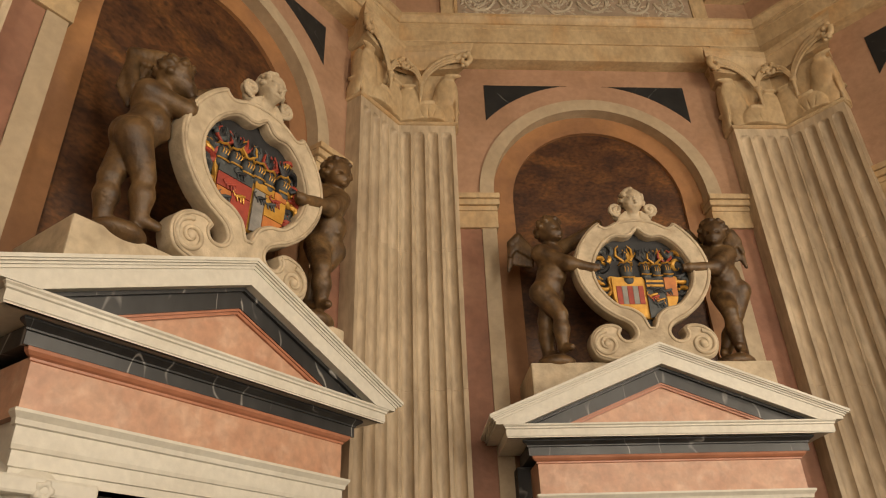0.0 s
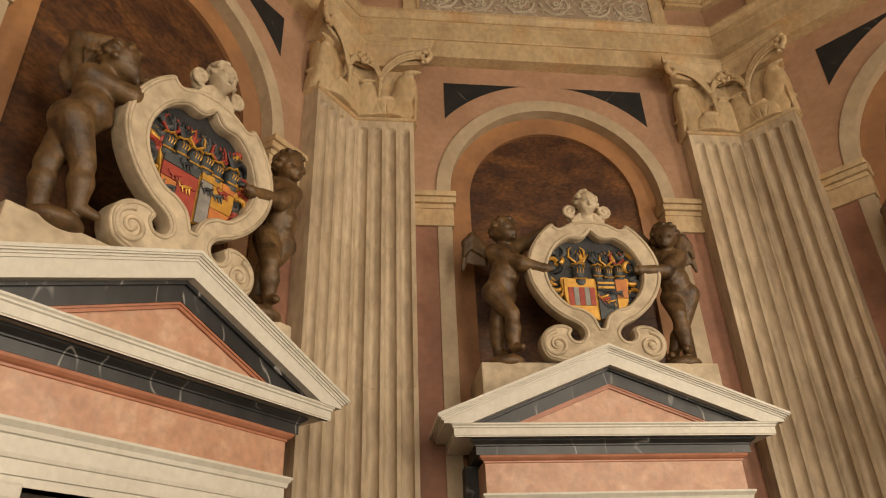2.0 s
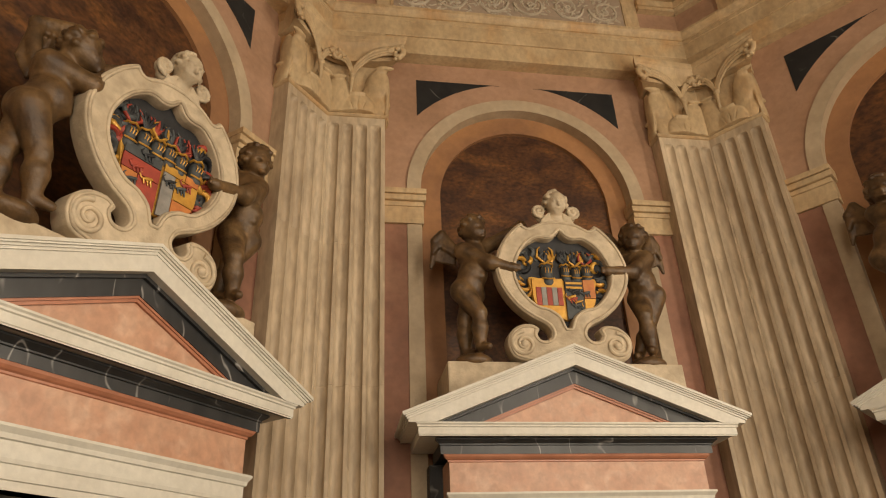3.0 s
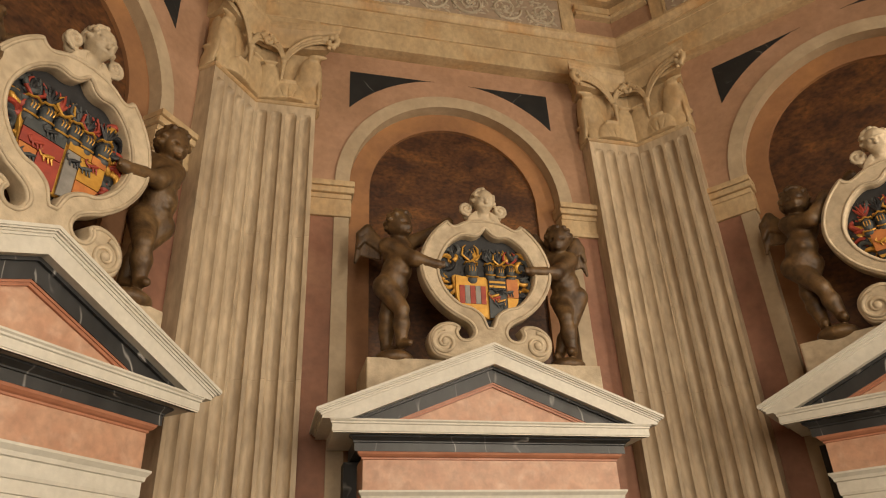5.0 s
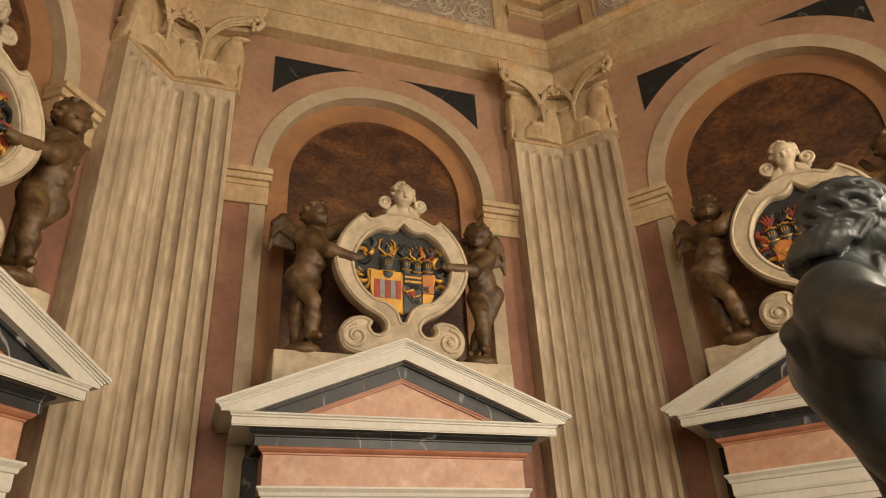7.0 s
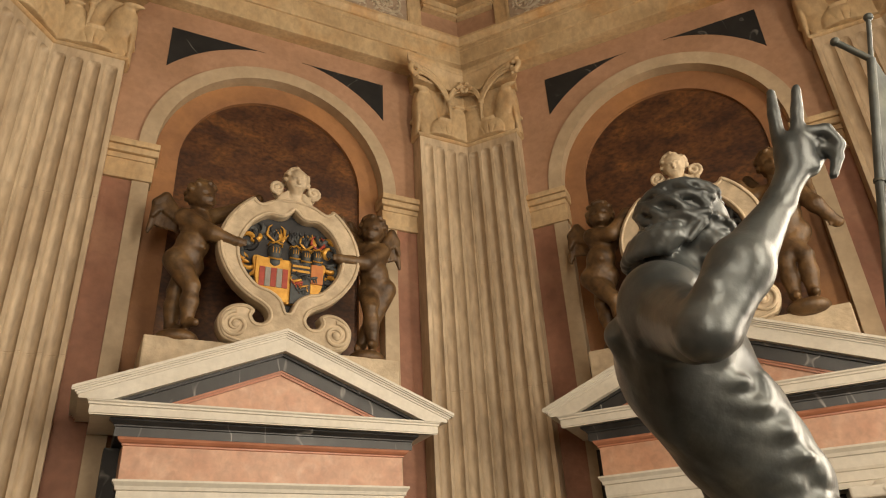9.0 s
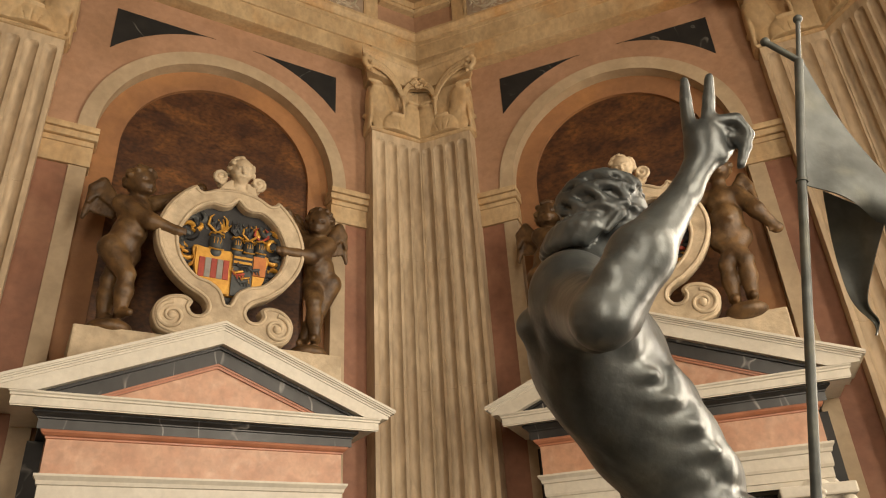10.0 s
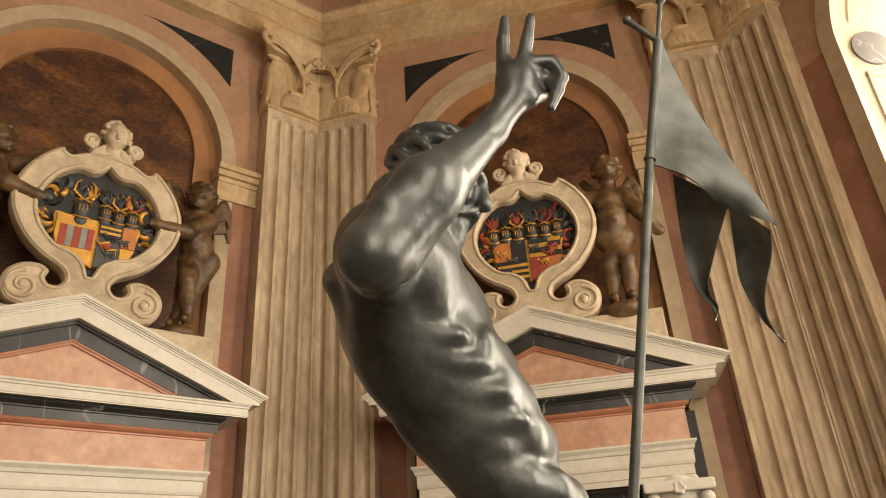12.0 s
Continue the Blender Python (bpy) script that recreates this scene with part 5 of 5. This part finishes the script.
    def surface(z, degrees):
        """A place on the trunk: height, and degrees from the front round to the right side."""
        for (z1, c1, f1, l1), (z0, c0, f0, l0) in zip(levels, levels[1:]):
            if z0 <= z <= z1:
                break
        t = (z - z0) / (z1 - z0)
        c, rf, rl = c0 * (1 - t) + c1 * t, f0 * (1 - t) + f1 * t, l0 * (1 - t) + l1 * t
        a = radians(degrees)
        return c * V(1, 1, 0) + U * z + BODY[:, 0] * rf * math.cos(a) - BODY[:, 1] * rl * math.sin(a)

    for s in (-1, 1):
        # belly in four pairs, then the arch of the ribs
        for z, out in ((3.705, 0.016), (3.638, 0.019), (3.56, 0.021), (3.46, 0.018)):
            pr.append(("e", surface(z, s * 18) * V(1, 1, 1) - BODY[:, 0] * 0.009, (out, 0.044, 0.036), BODY, 0.032))
        for i in range(5):
            q = surface(3.76 - 0.045 * i, s * (64 - 5 * i))
            pr.append(("e", q - (q - rib) * V(0.08, 0.08, 0), (0.042, 0.032, 0.017), BODY, 0.024))
        for i in range(6):
            z = 3.80 - 0.048 * i
            q = [surface(z + 0.03 - 0.02 * j, s * (112 - 16 * j)) for j in range(4)]
            for a, b in zip(q, q[1:]):
                pr.append(("c", a - (a - rib) * V(0.035, 0.035, 0), b - (b - rib) * V(0.035, 0.035, 0), 0.020, 0.018, 0.018))
        # breast muscle, flank roll over the hip, broad back muscle
        pr.append(("e", surface(3.825, s * 34) - F * 0.03, (0.05, 0.085, 0.065), BODY, 0.03))
        for j in range(4):
            a, b = surface(3.50 - 0.012 * j, s * (100 - 22 * j)), surface(3.488 - 0.014 * j, s * (78 - 22 * j))
            pr.append(("c", a - (a - pelvis) * V(0.12, 0.12, 0), b - (b - pelvis) * V(0.12, 0.12, 0), 0.03, 0.028, 0.03))
        pr.append(("c", surface(3.84, s * 125), surface(3.60, s * 128), 0.035, 0.02, 0.03))
    # forearm sinews, hand and fingers
    side = np.array((0.78, -0.63, 0.0))
    palm = V(-0.122, -0.585, 4.015)
    pr += [("c", wr_r, palm - U * 0.02, 0.0245, 0.027, 0.015), ("e", palm, (0.029, 0.026, 0.05), None, 0.012), ("e", palm + side * 0.018 + U * 0.012, (0.026, 0.022, 0.042), None, 0.010),
           ("c", V(-0.108, -0.598, 4.05), V(-0.096, -0.608, 4.11), 0.0130, 0.0115, 0.003), ("c", V(-0.096, -0.608, 4.11), V(-0.087, -0.615, 4.16), 0.0115, 0.0085, 0.003),
           ("c", V(-0.132, -0.58, 4.05), V(-0.128, -0.584, 4.11), 0.0130, 0.0115, 0.003), ("c", V(-0.128, -0.584, 4.11), V(-0.122, -0.588, 4.158), 0.0115, 0.0085, 0.003)]
    for i, (dz, reach) in enumerate(((0.0, 0.070), (-0.024, 0.060))):
        a = palm + side * 0.026 + U * (0.045 + dz)
        b = palm + side * reach + U * (0.046 + dz) + V(0.006, 0.012, 0) * i
        c = palm + side * (reach + 0.013) + U * (0.012 + dz)
        d = palm + side * (reach - 0.004) + U * (-0.024 + dz)
        pr += [("c", a, b, 0.0135, 0.012, 0.004), ("c", b, c, 0.012, 0.0105, 0.004), ("c", c, d, 0.0105, 0.008, 0.004)]
    pr += [("c", palm + side * 0.025 - U * 0.025, palm + side * 0.048 + V(0.015, 0.02, 0.0), 0.017, 0.0125, 0.008), ("c", palm + side * 0.048 + V(0.015, 0.02, 0.0), palm + side * 0.062 + V(0.01, 0.01, 0.03), 0.0125, 0.009, 0.005)]
    # cheeks, eyes, moustache and beard
    rnd = random.Random(3)
    for s in (-1, 1):
        pr += [("e", at(0.07, s * 0.04, -0.04), (0.026, 0.022, 0.026), H, 0.015), ("x", at(0.102, s * 0.032, -0.008), (0.02, 0.021, 0.013), H, 0.008), ("e", at(0.084, s * 0.031, -0.009), (0.014, 0.015, 0.010), H, 0.003),
               ("c", at(0.078, s * 0.014, 0.022), at(0.062, s * 0.058, 0.02), 0.011, 0.008, 0.008), ("c", at(0.10, s * 0.008, -0.062), at(0.078, s * 0.04, -0.085), 0.012, 0.008, 0.004)]
    for i in range(44):
        y, z = rnd.uniform(-0.052, 0.052), rnd.uniform(-0.15, -0.075)
        p0 = at(0.082 - 8 * y * y - 0.1 * abs(z + 0.1), y, z)
        pr.append(("c", p0, p0 - hz * 0.026 + hx * 0.008 + hy * rnd.uniform(-0.01, 0.01), 0.010, 0.006, 0.003))
    # wavy locks swept back from the brow, and the roll at the nape
    pr.append(("e", at(-0.02, 0, 0.022), (0.097, 0.083, 0.092), H, 0.005))
    for i in range(20):
        turn = radians(-109 + 11.5 * i) + rnd.uniform(-0.05, 0.05)
        line = []
        for j in range(10):
            f = j / 9
            th = radians(52 + 118 * f)
            w = turn + 0.16 * math.sin(7.5 * f + 2.1 * i)
            grow = 1.0 + 0.05 * math.sin(11 * f + 1.7 * i)
            line.append(at(-0.018 + 0.104 * math.cos(th) * grow, 0.089 * grow * math.sin(th) * math.sin(w), 0.022 + 0.098 * grow * math.sin(th) * math.cos(w)))
        for a, b in zip(line, line[1:]):
            pr.append(("c", a, b, 0.0112, 0.0106, 0.001))
    for i in range(15):
        a = radians(-105 + 15 * i)
        p0 = at(-0.028 - 0.082 * math.cos(a), 0.09 * math.sin(a), -0.055 - 0.02 * math.cos(a))
        pr.append(("c", p0, p0 - hz * 0.03 - hx * 0.012, 0.024, 0.017, 0.004))
        pr.append(("c", p0 + hz * 0.025, p0 - hz * 0.02 + hy * 0.012, 0.013, 0.010, 0.002))
    for s in (-1, 1):
        for i in range(5):
            p0 = at(0.045 - 0.022 * i, s * 0.078, -0.005 - 0.004 * i)
            pr.append(("c", p0, p0 - hz * 0.05 - hx * 0.02 + hy * s * 0.008, 0.011, 0.008, 0.003))
    # legs, feet and the cloth round the hips
    for s, knee, foot in ((-1, V(0.24, -0.20, 2.88), V(0.20, -0.18, 2.40)), (1, V(0.36, 0.06, 2.90), V(0.22, 0.14, 2.42))):
        hip = pelvis + L * s * 0.085 - U * 0.06
        pr += [("c", hip, knee, 0.10, 0.065, 0.05), ("c", knee, knee * 0.6 + foot * 0.4, 0.062, 0.06, 0.03), ("c", knee * 0.6 + foot * 0.4, foot, 0.06, 0.038, 0.03), ("c", foot - U * 0.05, foot + F * 0.15 - U * 0.07, 0.04, 0.028, 0.03)]
    for i in range(9):
        a = 2 * PI * i / 9
        pr.append(("c", pelvis - U * 0.08 + F * 0.14 * math.cos(a) + L * 0.16 * math.sin(a), pelvis - U * 0.30 + F * 0.15 * math.cos(a) + L * 0.17 * math.sin(a), 0.03, 0.035, 0.03))
    return skin_mesh("bronze_statue", pr, BRONZE, 0.006, 0.025, relax=1)


statue = new("bronze_statue", figure())
statue.matrix_basis = GROWN
tagged(statue, "dark bronze statue of a bearded man, arm raised", "statue")
pedestal = thing("pedestal", Matrix.Translation((0.23, 0.0, 0)), "plain pale stone pedestal under the bronze statue", "pedestal")
part("die", one_box(-0.42, 0.42, -0.42, 0.42, 0.25, 2.16, bevel=0.01), STONE, pedestal)
part("foot", one_box(-0.5, 0.5, -0.5, 0.5, 0.0, 0.25, bevel=0.02), STONE, pedestal)
part("top_slab", one_box(-0.47, 0.47, -0.47, 0.47, 2.16, 2.372, bevel=0.02), STONE, pedestal)

# the banner on its staff
BANNER_C = Vector((0.883, -0.3402, 4.1992))
PLACED = Matrix.Translation(BANNER_C + Vector((-0.0268, 0.0337, -0.0097))) @ Matrix.Scale(0.94, 4) @ Matrix.Translation(-BANNER_C)
banner = thing("banner", PLACED @ Matrix.Translation((0.37, 0.04, 2.32)), "grey metal swallow-tailed banner on a slender staff", "banner")
base = Vector((0.37, 0.04, 2.32))
ORIGIN = Matrix.Translation(-base)
foot, collar, tip = Vector((0.363, 0.049, 2.268)), Vector((0.644, -0.319, 4.316)), Vector((0.700, -0.396, 4.71))
part("staff", tube(bmesh.new(), [foot, foot.lerp(collar, 0.5), collar, tip], 0.0125, 12), SHEET, banner, "grey metal staff", smooth=60, at=ORIGIN)
part("collar", tube(bmesh.new(), [collar + (collar - tip) * 0.01, collar - (collar - tip) * 0.01], 0.0165, 12), SHEET, banner, smooth=60, at=ORIGIN)
finial = part("finial", tube(bmesh.new(), [tip, tip + (tip - collar).normalized() * 0.15], 0.007, 8), SHEET, banner, smooth=60, at=ORIGIN)
bm = bmesh.new()
bmesh.ops.create_uvsphere(bm, u_segments=14, v_segments=8, radius=0.014, matrix=Matrix.Translation(tip + (tip - collar).normalized() * 0.155))
part("ball", bm, SHEET, finial, smooth=60)
bm = tube(bmesh.new(), [tip, tip + Vector((-0.06, 0.045, 0.085))], 0.010, 8)
bmesh.ops.create_uvsphere(bm, u_segments=12, v_segments=8, radius=0.014, matrix=Matrix.Translation(tip + Vector((-0.061, 0.046, 0.087))))
part("pin", bm, SHEET, banner, "short slanting pin", smooth=60, at=ORIGIN)


def sheet(corner, nu, nv, thick=0.004):
    """A bent metal sheet: corner(a, b) gives the place for a and b from 0 to 1."""
    bm = bmesh.new()
    grid = [[bm.verts.new(corner(i / nu, j / nv)) for j in range(nv + 1)] for i in range(nu + 1)]
    for i in range(nu):
        for j in range(nv):
            bm.faces.new((grid[i][j], grid[i + 1][j], grid[i + 1][j + 1], grid[i][j + 1]))
    bmesh.ops.recalc_face_normals(bm, faces=bm.faces)
    bmesh.ops.solidify(bm, geom=bm.faces[:], thickness=thick)
    return bm


ROLL = Vector((0.63, 0.78, 0))
A0, A1 = tip + Vector((0.012, -0.002, 0)), collar + Vector((0.005, 0, 0.0))
B0, B1 = Vector((0.975, -0.445, 4.135)), Vector((0.86, -0.375, 4.215))


def cloth(a, b):
    p = A0.lerp(B0, a).lerp(A1.lerp(B1, a), b)
    return p + ROLL * (0.018 * math.sin(a * 5 + b * 2) + 0.05 * (1 - b) ** 3 * a * (1 - a))


part("banner_sheet", sheet(cloth, 18, 14), SHEET, banner, "weathered grey metal banner sheet", smooth=50, at=ORIGIN)


def tail(left_points, right_points):
    left, right = smooth_line(left_points, 10), smooth_line(right_points, 10)
    n = len(left) - 1

    def spot(a, b):
        i = min(int(a * n + 1e-6), n)
        return Vector(left[i]).lerp(Vector(right[i]), b) + Vector((0.9, 0.1, 0.2)) * 0.02 * math.sin(PI * b) * (1 - 0.6 * a)
    return sheet(spot, n, 8, 0.003)


part("tail", tail([(0.83, -0.27, 4.36), (0.905, -0.205, 4.20), (0.945, -0.185, 4.06), (0.994, -0.199, 3.987), (1.0, -0.19, 3.955)],
                  [(0.885, -0.384, 4.222), (0.935, -0.283, 4.126), (0.955, -0.225, 4.04), (1.0, -0.215, 3.99), (1.003, -0.19, 3.955)]), SHEET, banner, "dark curled banner tail", smooth=60, at=ORIGIN)
part("tail", tail([(1.0, -0.328, 4.283), (1.045, -0.285, 4.16), (1.058, -0.27, 4.06), (1.07, -0.29, 3.95), (1.113, -0.319, 3.867)],
                  [(0.966, -0.438, 4.13), (1.03, -0.392, 4.086), (1.04, -0.34, 3.99), (1.06, -0.32, 3.925), (1.116, -0.316, 3.864)]), SHEET, banner, "dark curled banner tail", smooth=60, at=ORIGIN)
